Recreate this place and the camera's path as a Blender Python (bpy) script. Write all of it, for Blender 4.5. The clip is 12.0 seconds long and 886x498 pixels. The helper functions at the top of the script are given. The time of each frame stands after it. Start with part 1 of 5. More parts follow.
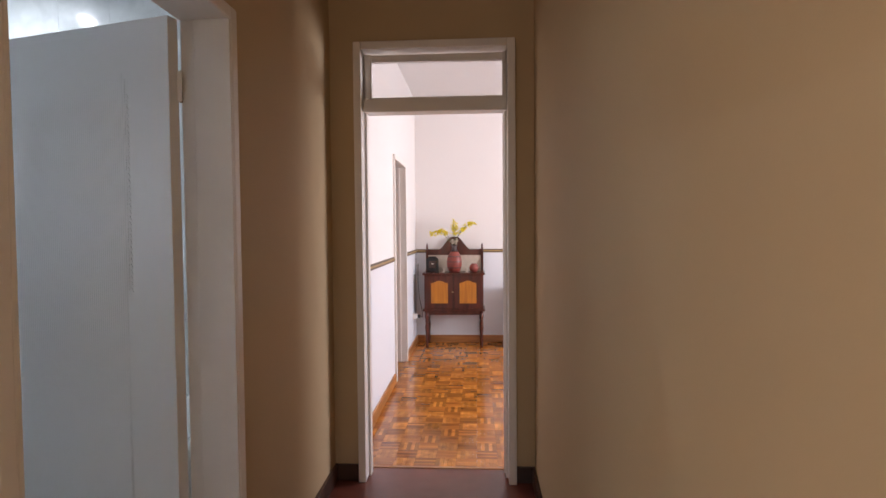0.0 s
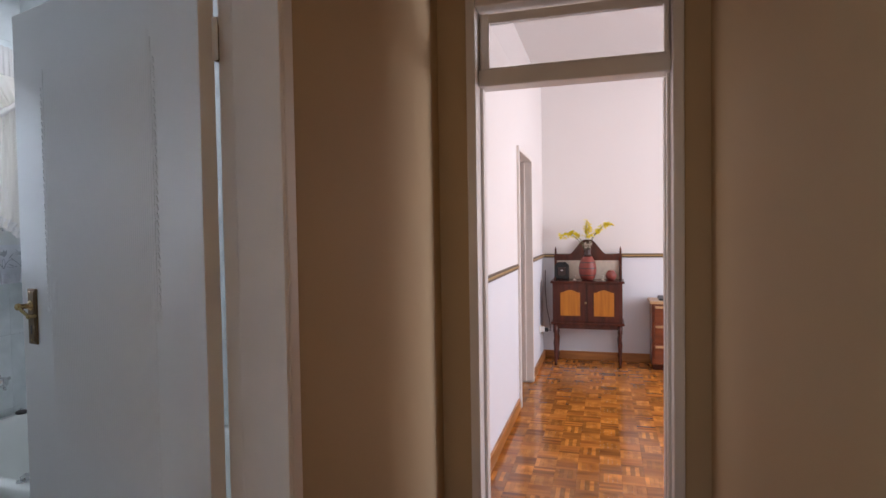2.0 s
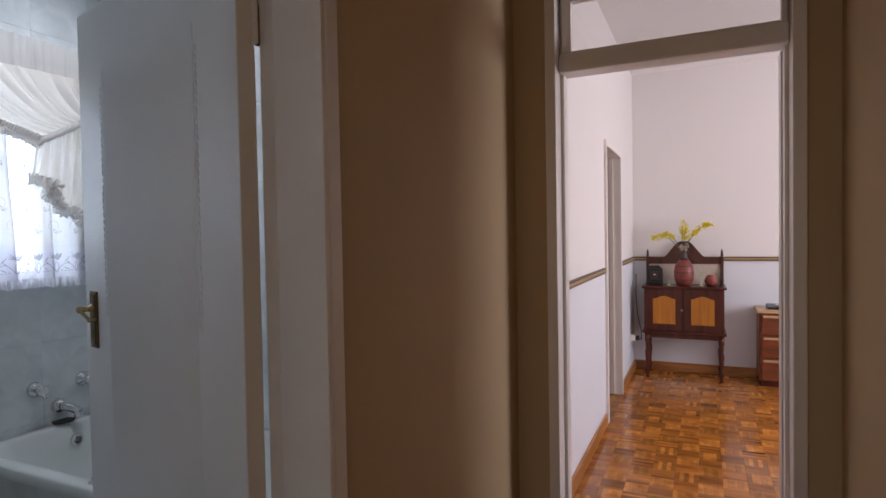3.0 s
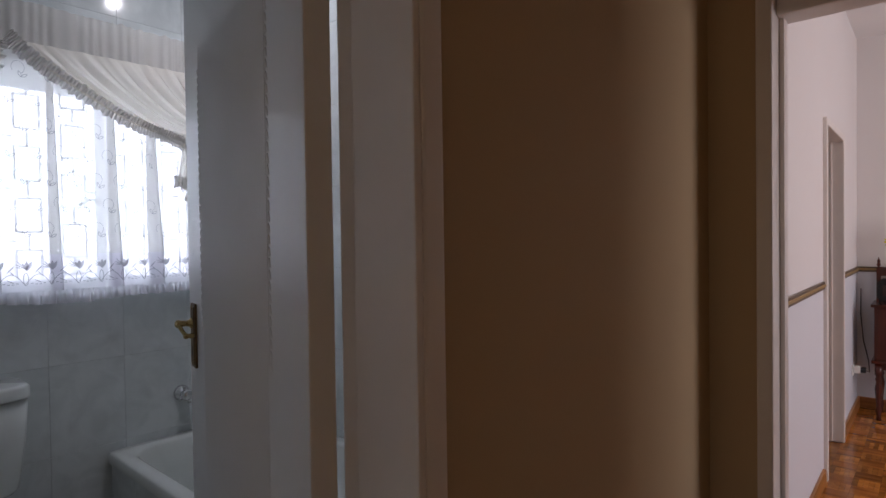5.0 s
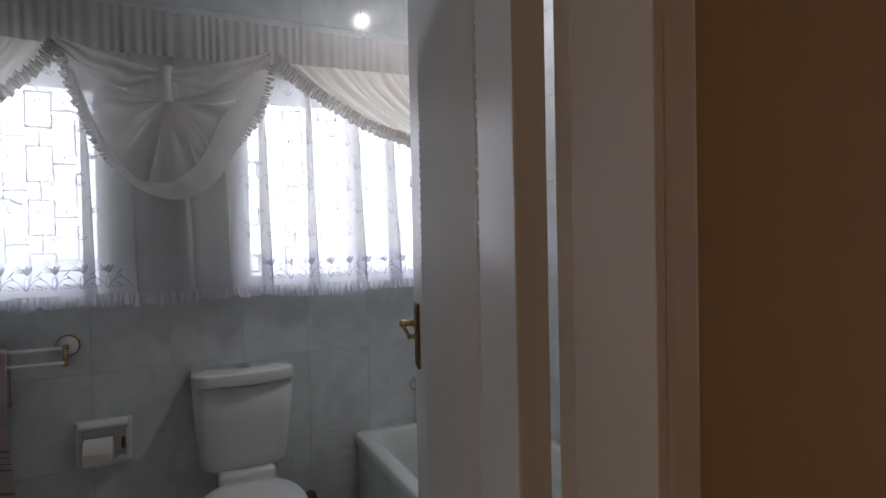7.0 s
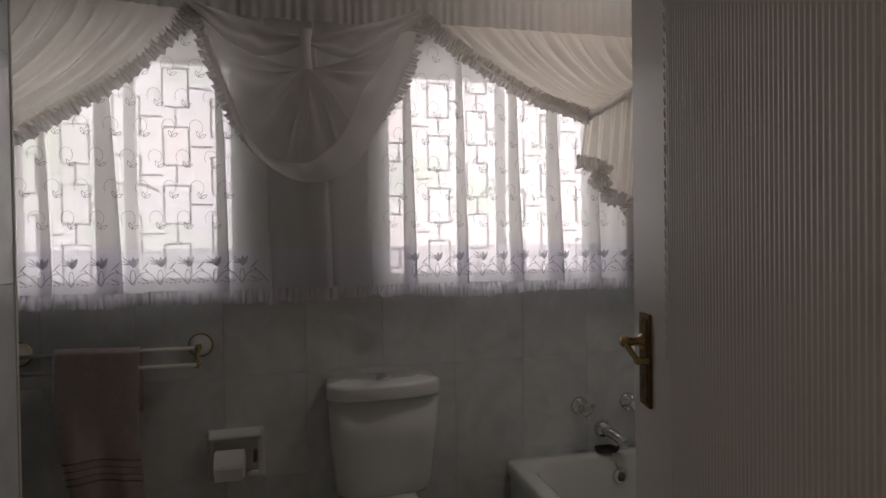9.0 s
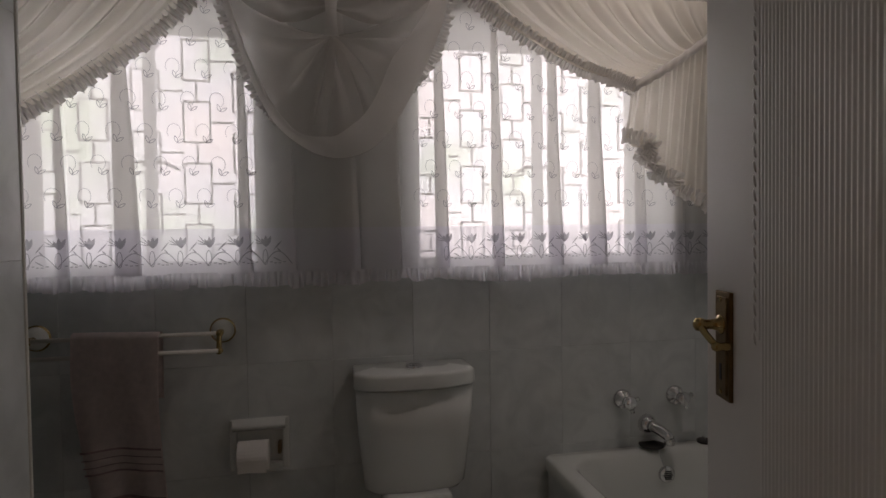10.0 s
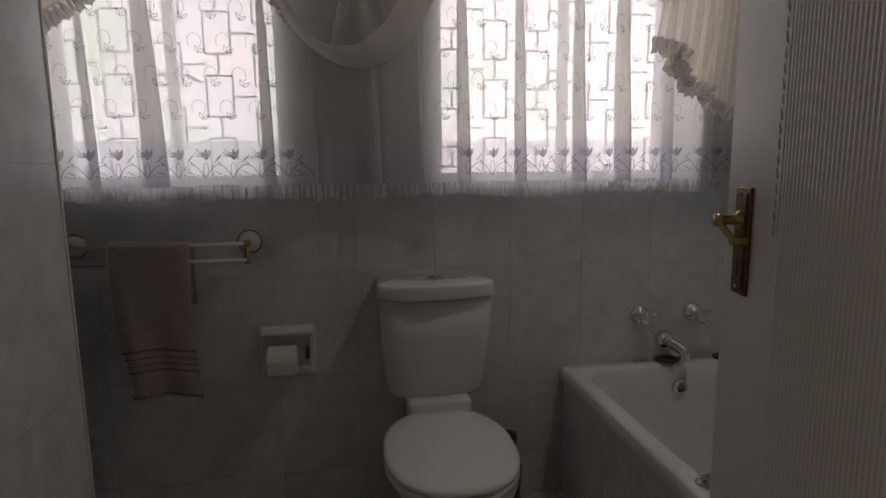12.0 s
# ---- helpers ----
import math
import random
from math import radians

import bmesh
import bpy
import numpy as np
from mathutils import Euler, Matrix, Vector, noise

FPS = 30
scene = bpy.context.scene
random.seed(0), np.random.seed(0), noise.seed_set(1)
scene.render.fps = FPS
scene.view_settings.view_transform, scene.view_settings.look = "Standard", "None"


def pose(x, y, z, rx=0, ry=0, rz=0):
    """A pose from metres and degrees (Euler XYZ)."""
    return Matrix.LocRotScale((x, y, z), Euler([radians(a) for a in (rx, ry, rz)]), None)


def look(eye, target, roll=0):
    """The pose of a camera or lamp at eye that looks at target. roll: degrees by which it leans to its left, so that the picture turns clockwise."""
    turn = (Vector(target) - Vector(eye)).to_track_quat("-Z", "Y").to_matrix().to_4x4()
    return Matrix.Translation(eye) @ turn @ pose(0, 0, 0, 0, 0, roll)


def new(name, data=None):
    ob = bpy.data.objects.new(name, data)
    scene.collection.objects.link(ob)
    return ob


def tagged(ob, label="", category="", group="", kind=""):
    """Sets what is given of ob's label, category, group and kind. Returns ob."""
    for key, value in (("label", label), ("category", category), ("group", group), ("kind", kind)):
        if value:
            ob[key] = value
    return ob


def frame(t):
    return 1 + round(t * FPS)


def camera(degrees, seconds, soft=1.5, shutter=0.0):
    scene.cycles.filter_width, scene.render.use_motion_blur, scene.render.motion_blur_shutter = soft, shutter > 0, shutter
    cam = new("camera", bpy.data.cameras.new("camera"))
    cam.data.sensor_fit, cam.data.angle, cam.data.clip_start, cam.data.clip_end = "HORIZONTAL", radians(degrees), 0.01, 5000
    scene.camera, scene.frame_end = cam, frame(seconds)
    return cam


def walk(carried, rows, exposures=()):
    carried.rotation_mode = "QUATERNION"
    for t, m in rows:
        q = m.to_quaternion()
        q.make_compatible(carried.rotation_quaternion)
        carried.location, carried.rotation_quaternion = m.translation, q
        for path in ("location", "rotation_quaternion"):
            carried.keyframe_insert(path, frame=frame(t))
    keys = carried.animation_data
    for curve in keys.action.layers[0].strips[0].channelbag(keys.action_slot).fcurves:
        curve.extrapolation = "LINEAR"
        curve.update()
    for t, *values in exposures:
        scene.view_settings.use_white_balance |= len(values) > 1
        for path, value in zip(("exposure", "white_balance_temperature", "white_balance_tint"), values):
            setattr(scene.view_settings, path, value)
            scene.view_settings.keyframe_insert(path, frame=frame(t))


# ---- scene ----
cam = camera(76.3, 12.0)
PATH = [
    (0, (-0.046, -0.093, 1.389), (-0.167, 1.902, 1.319), -0.5),
    (0.5, (-0.074, 0.117, 1.396), (-0.298, 2.103, 1.325), -0.8),
    (1, (-0.091, 0.289, 1.399), (-0.434, 2.258, 1.33), -0.8),
    (1.5, (-0.109, 0.411, 1.399), (-0.553, 2.36, 1.334), -0.8),
    (2, (-0.136, 0.56, 1.404), (-0.69, 2.48, 1.343), -0.9),
    (2.5, (-0.15, 0.677, 1.41), (-0.847, 2.551, 1.355), -1.0),
    (3, (-0.15, 0.757, 1.403), (-0.988, 2.573, 1.352), -1.0),
    (5, (-0.326, 1.148, 1.411), (-1.64, 2.656, 1.377), -0.8),
    (5.5, (-0.36, 1.223, 1.435), (-1.831, 2.576, 1.382), -1.2),
    (6, (-0.381, 1.263, 1.435), (-1.987, 2.454, 1.384), -1.2),
    (6.5, (-0.396, 1.275, 1.432), (-2.116, 2.295, 1.385), -1.2),
    (7, (-0.437, 1.265, 1.422), (-2.243, 2.123, 1.381), -1.2),
    (7.5, (-0.533, 1.241, 1.418), (-2.393, 1.975, 1.383), -1.0),
    (9.5, (-0.969, 1.226, 1.369), (-2.92, 1.667, 1.337), -0.8),
    (10, (-1.011, 1.229, 1.348), (-2.969, 1.631, 1.296), -0.8),
    (10.5, (-1.011, 1.22, 1.325), (-2.974, 1.59, 1.225), -0.7),
    (11, (-1.009, 1.222, 1.311), (-2.971, 1.574, 1.148), -0.6),
    (11.5, (-1.002, 1.232, 1.299), (-2.961, 1.562, 1.071), -0.6),
    (12, (-0.992, 1.229, 1.292), (-2.945, 1.547, 1.0), -0.6),
]
EXPOSURES = [(0.0, 1.52, 6350, 17), (2.0, 1.32, 6200, 18), (3.2, 0.82, 6250, 19), (5.0, 0.29, 6500, 22), (5.6, 0.25, 6650, 22), (6.5, 0.6, 6850, 22), (7.0, 0.5, 6850, 22), (7.5, 0.28, 6800, 22), (9.3, -0.33, 8400, 28), (12.0, -0.31, 8300, 28)]
walk(cam, [(t, look(eye, target, roll)) for t, eye, target, roll in PATH], EXPOSURES)

# ---- world, sun, lamps ----
world = bpy.data.worlds.new("world")
scene.world = world
world.use_nodes = True
wn = world.node_tree
sky = wn.nodes.new("ShaderNodeTexSky")
sky.sky_type = 'NISHITA'
sky.sun_disc = False
sky.sun_elevation, sky.sun_rotation = radians(58), radians(20)
wn.nodes["Background"].inputs["Strength"].default_value = 0.1
wn.links.new(sky.outputs[0], wn.nodes["Background"].inputs["Color"])
sun = new("sun", bpy.data.lights.new("sun", 'SUN'))
sun.data.energy, sun.data.angle, sun.data.color = 3.0, radians(0.5), (1.0, 0.95, 0.88)
sun.matrix_world = look((0, 0, 10), (-0.18, -0.5, 9.2))


def area_lamp(name, eye, target, w, h, power, color):
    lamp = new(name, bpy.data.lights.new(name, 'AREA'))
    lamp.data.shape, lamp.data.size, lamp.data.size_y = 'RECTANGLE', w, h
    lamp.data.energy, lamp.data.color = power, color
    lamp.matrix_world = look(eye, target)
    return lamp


HALL_SIDE = -0.843
# daylight in the side room's unseen window opening
area_lamp("side_room_daylight", (3.17, 5.0, 1.55), (0, 5.0, 1.85), 1.7, 1.2, 38, (0.97, 0.97, 1.0))
# added fill lamps for the hall, unseen, in openings cut behind the viewpoint
area_lamp("hall_back_fill", (-0.28, -2.55, 1.35), (-0.28, 0, 1.3), 0.75, 1.6, 0.8, (1.0, 0.8, 0.6))
area_lamp("hall_side_fill", (HALL_SIDE - 0.06, -1.1, 1.1), (0.3, -0.5, 1.2), 0.75, 1.9, 6.8, (1.0, 0.88, 0.73))

DOWNLIGHT = 3.2                                    # watts of the lit bathroom downlight

# ---- materials ----
MATS = {}


def material(name, color, rough=0.5, metal=0.0, var=0.1, scale=6.0, bump=0.0, fine=120.0, spec=0.5, tint=None, rand=0.0, island=0.0):
    m = bpy.data.materials.new(name)
    m.use_nodes = True
    nt = m.node_tree
    b = nt.nodes["Principled BSDF"]
    b.inputs["Roughness"].default_value, b.inputs["Metallic"].default_value = rough, metal
    b.inputs["Specular IOR Level"].default_value = spec
    co = nt.nodes.new("ShaderNodeTexCoord")
    n1 = nt.nodes.new("ShaderNodeTexNoise")
    n1.inputs["Scale"].default_value, n1.inputs["Detail"].default_value = scale, 5
    nt.links.new(co.outputs["Object"], n1.inputs["Vector"])
    n2 = nt.nodes.new("ShaderNodeTexNoise")
    n2.inputs["Scale"].default_value, n2.inputs["Detail"].default_value = fine, 3
    nt.links.new(co.outputs["Object"], n2.inputs["Vector"])
    ramp = nt.nodes.new("ShaderNodeMix")
    ramp.data_type = 'RGBA'
    low = [c * (1 - var) for c in (tint or color)]
    high = [min(1, c * (1 + var * 0.6)) for c in color]
    ramp.inputs[6].default_value, ramp.inputs[7].default_value = (*low, 1), (*high, 1)
    nt.links.new(n1.outputs["Fac"], ramp.inputs[0])
    out = ramp.outputs[2]
    if rand or island:
        src = nt.nodes.new("ShaderNodeObjectInfo").outputs["Random"] if rand else None
        if island:
            src2 = nt.nodes.new("ShaderNodeNewGeometry").outputs["Random Per Island"]
            if src:
                add = nt.nodes.new("ShaderNodeMath")
                nt.links.new(src, add.inputs[0])
                nt.links.new(src2, add.inputs[1])
                wrap = nt.nodes.new("ShaderNodeMath")
                wrap.operation = 'FRACT'
                nt.links.new(add.outputs[0], wrap.inputs[0])
                src = wrap.outputs[0]
            else:
                src = src2
        mp = nt.nodes.new("ShaderNodeMapRange")
        amount = rand or island
        mp.inputs[3].default_value, mp.inputs[4].default_value = 1 - amount, 1 + amount * 0.6
        nt.links.new(src, mp.inputs[0])
        mul = nt.nodes.new("ShaderNodeVectorMath")
        mul.operation = 'SCALE'
        nt.links.new(out, mul.inputs[0])
        nt.links.new(mp.outputs[0], mul.inputs["Scale"])
        out = mul.outputs[0]
    nt.links.new(out, b.inputs["Base Color"])
    mr = nt.nodes.new("ShaderNodeMapRange")
    mr.inputs[3].default_value, mr.inputs[4].default_value = max(0.02, rough * 0.93), min(1, rough * 1.07)
    nt.links.new(n1.outputs["Fac"], mr.inputs[0])
    nt.links.new(mr.outputs[0], b.inputs["Roughness"])
    if bump:
        bp = nt.nodes.new("ShaderNodeBump")
        bp.inputs["Strength"].default_value, bp.inputs["Distance"].default_value = bump, 0.002
        nt.links.new(n2.outputs["Fac"], bp.inputs["Height"])
        nt.links.new(bp.outputs[0], b.inputs["Normal"])
    MATS[name] = m
    return m


def wood(name, dark, light, rough=0.3, stretch=(30, 30, 2), rand=0.0, island=0.0):
    m = material(name, light, rough, var=0.15, scale=3, bump=0.15, fine=60, rand=rand, island=island)
    nt = m.node_tree
    co = nt.nodes.new("ShaderNodeTexCoord")
    mp = nt.nodes.new("ShaderNodeMapping")
    mp.inputs["Scale"].default_value = stretch
    nt.links.new(co.outputs["Object"], mp.inputs["Vector"])
    noise_tex = nt.nodes.new("ShaderNodeTexNoise")
    noise_tex.inputs["Scale"].default_value, noise_tex.inputs["Detail"].default_value = 1.0, 6
    grain = mp.outputs[0]
    if rand:
        shift, add = nt.nodes.new("ShaderNodeMath"), nt.nodes.new("ShaderNodeVectorMath")
        shift.operation, shift.inputs[1].default_value = 'MULTIPLY', 31.0
        nt.links.new(nt.nodes.new("ShaderNodeObjectInfo").outputs["Random"], shift.inputs[0])
        nt.links.new(grain, add.inputs[0])
        nt.links.new(shift.outputs[0], add.inputs[1])
        grain = add.outputs[0]
    nt.links.new(grain, noise_tex.inputs["Vector"])
    mix = [n for n in nt.nodes if n.bl_idname == "ShaderNodeMix"][0]
    mix.inputs[6].default_value, mix.inputs[7].default_value = (*dark, 1), (*light, 1)
    for l in list(mix.inputs[0].links):
        nt.links.remove(l)
    st = nt.nodes.new("ShaderNodeMapRange")
    st.inputs[1].default_value, st.inputs[2].default_value = 0.3, 0.7
    nt.links.new(noise_tex.outputs["Fac"], st.inputs[0])
    nt.links.new(st.outputs[0], mix.inputs[0])
    return m


def cloth(name, color, clear, through_light):
    """Thin curtain fabric: part open weave, part light passing through the threads."""
    m = bpy.data.materials.new(name)
    m.use_nodes = True
    nt = m.node_tree
    nt.nodes.remove(nt.nodes["Principled BSDF"])
    out = nt.nodes["Material Output"]
    co = nt.nodes.new("ShaderNodeTexCoord")
    weave = nt.nodes.new("ShaderNodeTexNoise")
    weave.inputs["Scale"].default_value, weave.inputs["Detail"].default_value = 9, 6
    nt.links.new(co.outputs["Object"], weave.inputs["Vector"])
    mr = nt.nodes.new("ShaderNodeMapRange")
    mr.inputs[3].default_value, mr.inputs[4].default_value = clear * 0.8, clear * 1.2
    nt.links.new(weave.outputs["Fac"], mr.inputs[0])
    tr, tl, df = (nt.nodes.new("ShaderNodeBsdf" + k) for k in ("Transparent", "Translucent", "Diffuse"))
    tl.inputs["Color"].default_value = df.inputs["Color"].default_value = (*color, 1)
    a, b = nt.nodes.new("ShaderNodeMixShader"), nt.nodes.new("ShaderNodeMixShader")
    a.inputs[0].default_value = through_light
    nt.links.new(df.outputs[0], a.inputs[1])
    nt.links.new(tl.outputs[0], a.inputs[2])
    nt.links.new(mr.outputs[0], b.inputs[0])
    nt.links.new(a.outputs[0], b.inputs[1])
    nt.links.new(tr.outputs[0], b.inputs[2])
    nt.links.new(b.outputs[0], out.inputs["Surface"])
    MATS[name] = m
    return m


def glow(name, color, strength):
    m = bpy.data.materials.new(name)
    m.use_nodes = True
    b = m.node_tree.nodes["Principled BSDF"]
    b.inputs["Emission Color"].default_value, b.inputs["Emission Strength"].default_value = (*color, 1), strength
    MATS[name] = m
    return m


hall_paint = material("hall_paint", (0.55, 0.41, 0.245), 0.7, spec=0.15, var=0.05, scale=2.2, bump=0.12, fine=160)
white_paint = material("white_paint", (0.8, 0.77, 0.75), 0.55, var=0.03, scale=1.5, bump=0.08, fine=140)
ceiling_paint = material("ceiling_paint", (0.86, 0.845, 0.835), 0.6, var=0.04, scale=2)
gloss_white = material("gloss_white_paint", (0.83, 0.82, 0.8), 0.3, var=0.03, scale=5, bump=0.03, fine=50)
frame_paint = material("frame_paint", (0.8, 0.75, 0.7), 0.33, var=0.07, scale=9, bump=0.15, fine=40)
red_floor = material("red_floor_polish", (0.17, 0.05, 0.035), 0.25, var=0.25, scale=9, bump=0.1)
red_skirt = material("red_brown_paint", (0.06, 0.028, 0.018), 0.35, var=0.2, scale=9)


def marble(name, dark, light, rough):
    """Glazed tile with soft cloudy veining that differs from tile to tile."""
    m = material(name, light, rough, bump=0.04, fine=14)
    nt = m.node_tree
    geo, info = nt.nodes.new("ShaderNodeNewGeometry"), nt.nodes.new("ShaderNodeObjectInfo")
    far, add = nt.nodes.new("ShaderNodeMath"), nt.nodes.new("ShaderNodeVectorMath")
    far.operation, far.inputs[1].default_value = 'MULTIPLY', 23.0
    nt.links.new(info.outputs["Random"], far.inputs[0])
    nt.links.new(geo.outputs["Position"], add.inputs[0])
    nt.links.new(far.outputs[0], add.inputs[1])
    cloud, vein = nt.nodes.new("ShaderNodeTexNoise"), nt.nodes.new("ShaderNodeTexNoise")
    cloud.inputs["Scale"].default_value, cloud.inputs["Detail"].default_value, cloud.inputs["Distortion"].default_value = 4.5, 4, 0.6
    vein.inputs["Scale"].default_value, vein.inputs["Detail"].default_value, vein.inputs["Distortion"].default_value = 9.0, 4, 1.2
    for n in (cloud, vein):
        nt.links.new(add.outputs[0], n.inputs["Vector"])
    mean = nt.nodes.new("ShaderNodeMath")
    nt.links.new(cloud.outputs["Fac"], mean.inputs[0])
    nt.links.new(vein.outputs["Fac"], mean.inputs[1])
    spread = nt.nodes.new("ShaderNodeMapRange")
    spread.inputs[1].default_value, spread.inputs[2].default_value = 0.72, 1.22
    nt.links.new(mean.outputs[0], spread.inputs[0])
    mix = [n for n in nt.nodes if n.bl_idname == "ShaderNodeMix"][0]
    mix.inputs[6].default_value, mix.inputs[7].default_value = (*dark, 1), (*light, 1)
    nt.links.new(spread.outputs[0], mix.inputs[0])
    return m


tile_mat = marble("wall_tile_glaze", (0.595, 0.645, 0.65), (0.735, 0.785, 0.79), 0.12)
shiny_ceiling = material("glossy_ceiling_board", (0.66, 0.71, 0.73), 0.2, var=0.12, scale=4, bump=0.03, fine=20)
# cooler white for the side room walls below the dado line
lower_white = material("lower_cool_white", (0.76, 0.78, 0.82), 0.5, var=0.03, scale=1.5, bump=0.08, fine=140)
grout_mat = material("grout", (0.68, 0.7, 0.7), 0.8, var=0.15, scale=30)
floor_tile_mat = material("floor_tile_glaze", (0.55, 0.54, 0.5), 0.25, var=0.15, scale=6, rand=0.06)
porcelain = material("porcelain", (0.765, 0.8, 0.785), 0.08, var=0.02, scale=3)
enamel = material("bath_enamel", (0.74, 0.78, 0.755), 0.12, var=0.03, scale=4)
seat_plastic = material("seat_plastic", (0.79, 0.82, 0.8), 0.12, var=0.02)
chrome = material("chrome", (0.75, 0.75, 0.76), 0.12, metal=1.0, var=0.05)
brass = material("aged_brass", (0.55, 0.41, 0.19), 0.26, metal=1.0, var=0.35, scale=40, bump=0.2)
old_brass = material("dark_brass", (0.22, 0.15, 0.08), 0.42, metal=1.0, var=0.4, scale=50, bump=0.25)
steel_paint = material("window_frame_paint", (0.62, 0.62, 0.6), 0.4, var=0.08, scale=12)
grille_paint = material("grille_paint", (0.82, 0.79, 0.75), 0.45, var=0.1, scale=20)
towel_mat = material("towel_terry", (0.86, 0.76, 0.75), 0.95, var=0.2, scale=60, bump=0.9, fine=420, spec=0.1)
towel_band = material("towel_band", (0.4, 0.29, 0.29), 0.9, var=0.2, scale=60, bump=0.5, fine=300, spec=0.1)
paper = material("tissue_paper", (0.82, 0.8, 0.77), 0.9, var=0.03, bump=0.2)
dark_rubber = material("dark_rubber", (0.03, 0.028, 0.028), 0.5, var=0.2)
parquet_mat = wood("parquet_fingers", (0.34, 0.115, 0.016), (0.64, 0.25, 0.042), 0.12, (16, 16, 4), rand=0.45, island=0.45)
# same wood, base darkened to paint in the weaker sheen across the grain
parquet_cross = wood("parquet_across_sheen_dark", (0.26, 0.08, 0.012), (0.52, 0.19, 0.031), 0.15, (4, 16, 16), rand=0.45, island=0.45)
mahogany = wood("dark_mahogany", (0.035, 0.008, 0.004), (0.1, 0.019, 0.009), 0.25, (25, 25, 3))
light_panel = wood("honey_panel", (0.36, 0.12, 0.01), (0.52, 0.2, 0.018), 0.3, (40, 40, 3))
honey = wood("honey_skirting", (0.26, 0.1, 0.025), (0.5, 0.21, 0.06), 0.3, (3, 3, 30))
drawer_wood = wood("drawer_wood", (0.12, 0.03, 0.01), (0.24, 0.065, 0.02), 0.3, (3, 30, 20))
drawer_top_wood = wood("pale_top", (0.4, 0.24, 0.12), (0.58, 0.38, 0.2), 0.35, (3, 30, 20))
dado_dark = material("dado_dark", (0.13, 0.09, 0.06), 0.4, var=0.15)
dado_gold = material("dado_gold", (0.42, 0.27, 0.1), 0.35, var=0.15)
clay = material("red_clay", (0.3, 0.055, 0.035), 0.4, var=0.35, scale=22, tint=(0.2, 0.06, 0.05))
clay_dark = material("dark_glaze", (0.06, 0.035, 0.03), 0.3, var=0.3)
black_lacquer = material("black_lacquer", (0.012, 0.013, 0.014), 0.2, var=0.2)
cream = material("cream_card", (0.6, 0.52, 0.42), 0.6, var=0.25, scale=25)
petal = material("yellow_petal", (0.92, 0.76, 0.012), 0.6, var=0.2, scale=30)
stem_green = material("stem_green", (0.07, 0.09, 0.03), 0.6, var=0.2)
black_plastic = material("black_plastic", (0.02, 0.02, 0.022), 0.35, var=0.1)
white_plastic = material("white_plastic", (0.75, 0.74, 0.7), 0.35, var=0.03)
silver_plastic = material("silver_plastic", (0.7, 0.72, 0.75), 0.2, metal=0.8, var=0.05)
ground_mat = material("garden_ground", (0.2, 0.16, 0.11), 0.9, var=0.3, scale=3, bump=0.4)
sheer = cloth("sheer_voile", (0.93, 0.92, 0.905), 0.18, 0.64)
drape = cloth("gathered_voile", (0.9, 0.86, 0.8), 0.07, 0.66)
frill_cloth = cloth("frill_voile", (0.82, 0.8, 0.78), 0.04, 0.45)
satin_thread = cloth("satin_thread", (0.6, 0.6, 0.64), 0.3, 0.5)
thread = cloth("embroidery_thread", (0.45, 0.45, 0.48), 0.15, 0.35)
festoon_cloth = cloth("festoon_voile", (0.82, 0.79, 0.76), 0.32, 0.5)
lip_cloth = cloth("doubled_voile", (0.88, 0.86, 0.84), 0.14, 0.42)
border_cloth = cloth("border_voile", (0.87, 0.86, 0.895), 0.1, 0.64)
lamp_glow = glow("downlight_glow", (1.0, 0.98, 0.94), 4)
glass = bpy.data.materials.new("clear_glass")
glass.use_nodes = True
gb = glass.node_tree.nodes["Principled BSDF"]
gb.inputs["Transmission Weight"].default_value, gb.inputs["Roughness"].default_value, gb.inputs["IOR"].default_value = 1.0, 0.0, 1.45

# ---- building blocks ----


def thing(name, label, category, at=(0, 0, 0), rz=0.0, group="", kind=""):
    e = new(name)
    e.matrix_world = pose(*at, 0, 0, rz)
    return tagged(e, label, category, group, kind)


def part(name, bm, mat, parent=None, label="", smooth=False):
    me = bpy.data.meshes.new(name)
    if smooth:
        for f in bm.faces:
            f.smooth = True
    bm.to_mesh(me)
    bm.free()
    me.materials.append(mat)
    ob = new(name, me)
    if parent is not None:
        ob.parent = parent
    if label:
        ob["label"] = label
    return ob


def struct(name, bm, mat, label, category, smooth=False):
    return tagged(part(name, bm, mat, None, "", smooth), label, category, "", "structure")


def box(x0, x1, y0, y1, z0, z1, bev=0.0, seg=2, bm=None):
    b = bmesh.new()
    vs = [b.verts.new((x, y, z)) for x in (x0, x1) for y in (y0, y1) for z in (z0, z1)]
    for f in ((0, 1, 3, 2), (4, 6, 7, 5), (0, 4, 5, 1), (2, 3, 7, 6), (0, 2, 6, 4), (1, 5, 7, 3)):
        b.faces.new([vs[i] for i in f])
    if bev:
        bmesh.ops.bevel(b, geom=list(b.edges), offset=bev, segments=seg, affect='EDGES', profile=0.6)
    if bm is None:
        return b
    join(bm, b)
    return bm


def join(bm, other):
    me = bpy.data.meshes.new("tmp")
    other.to_mesh(me)
    other.free()
    bm.from_mesh(me)
    bpy.data.meshes.remove(me)


def boxes(rows, bev=0.0):
    bm = bmesh.new()
    for r in rows:
        box(*r, bev=bev, bm=bm)
    return bm


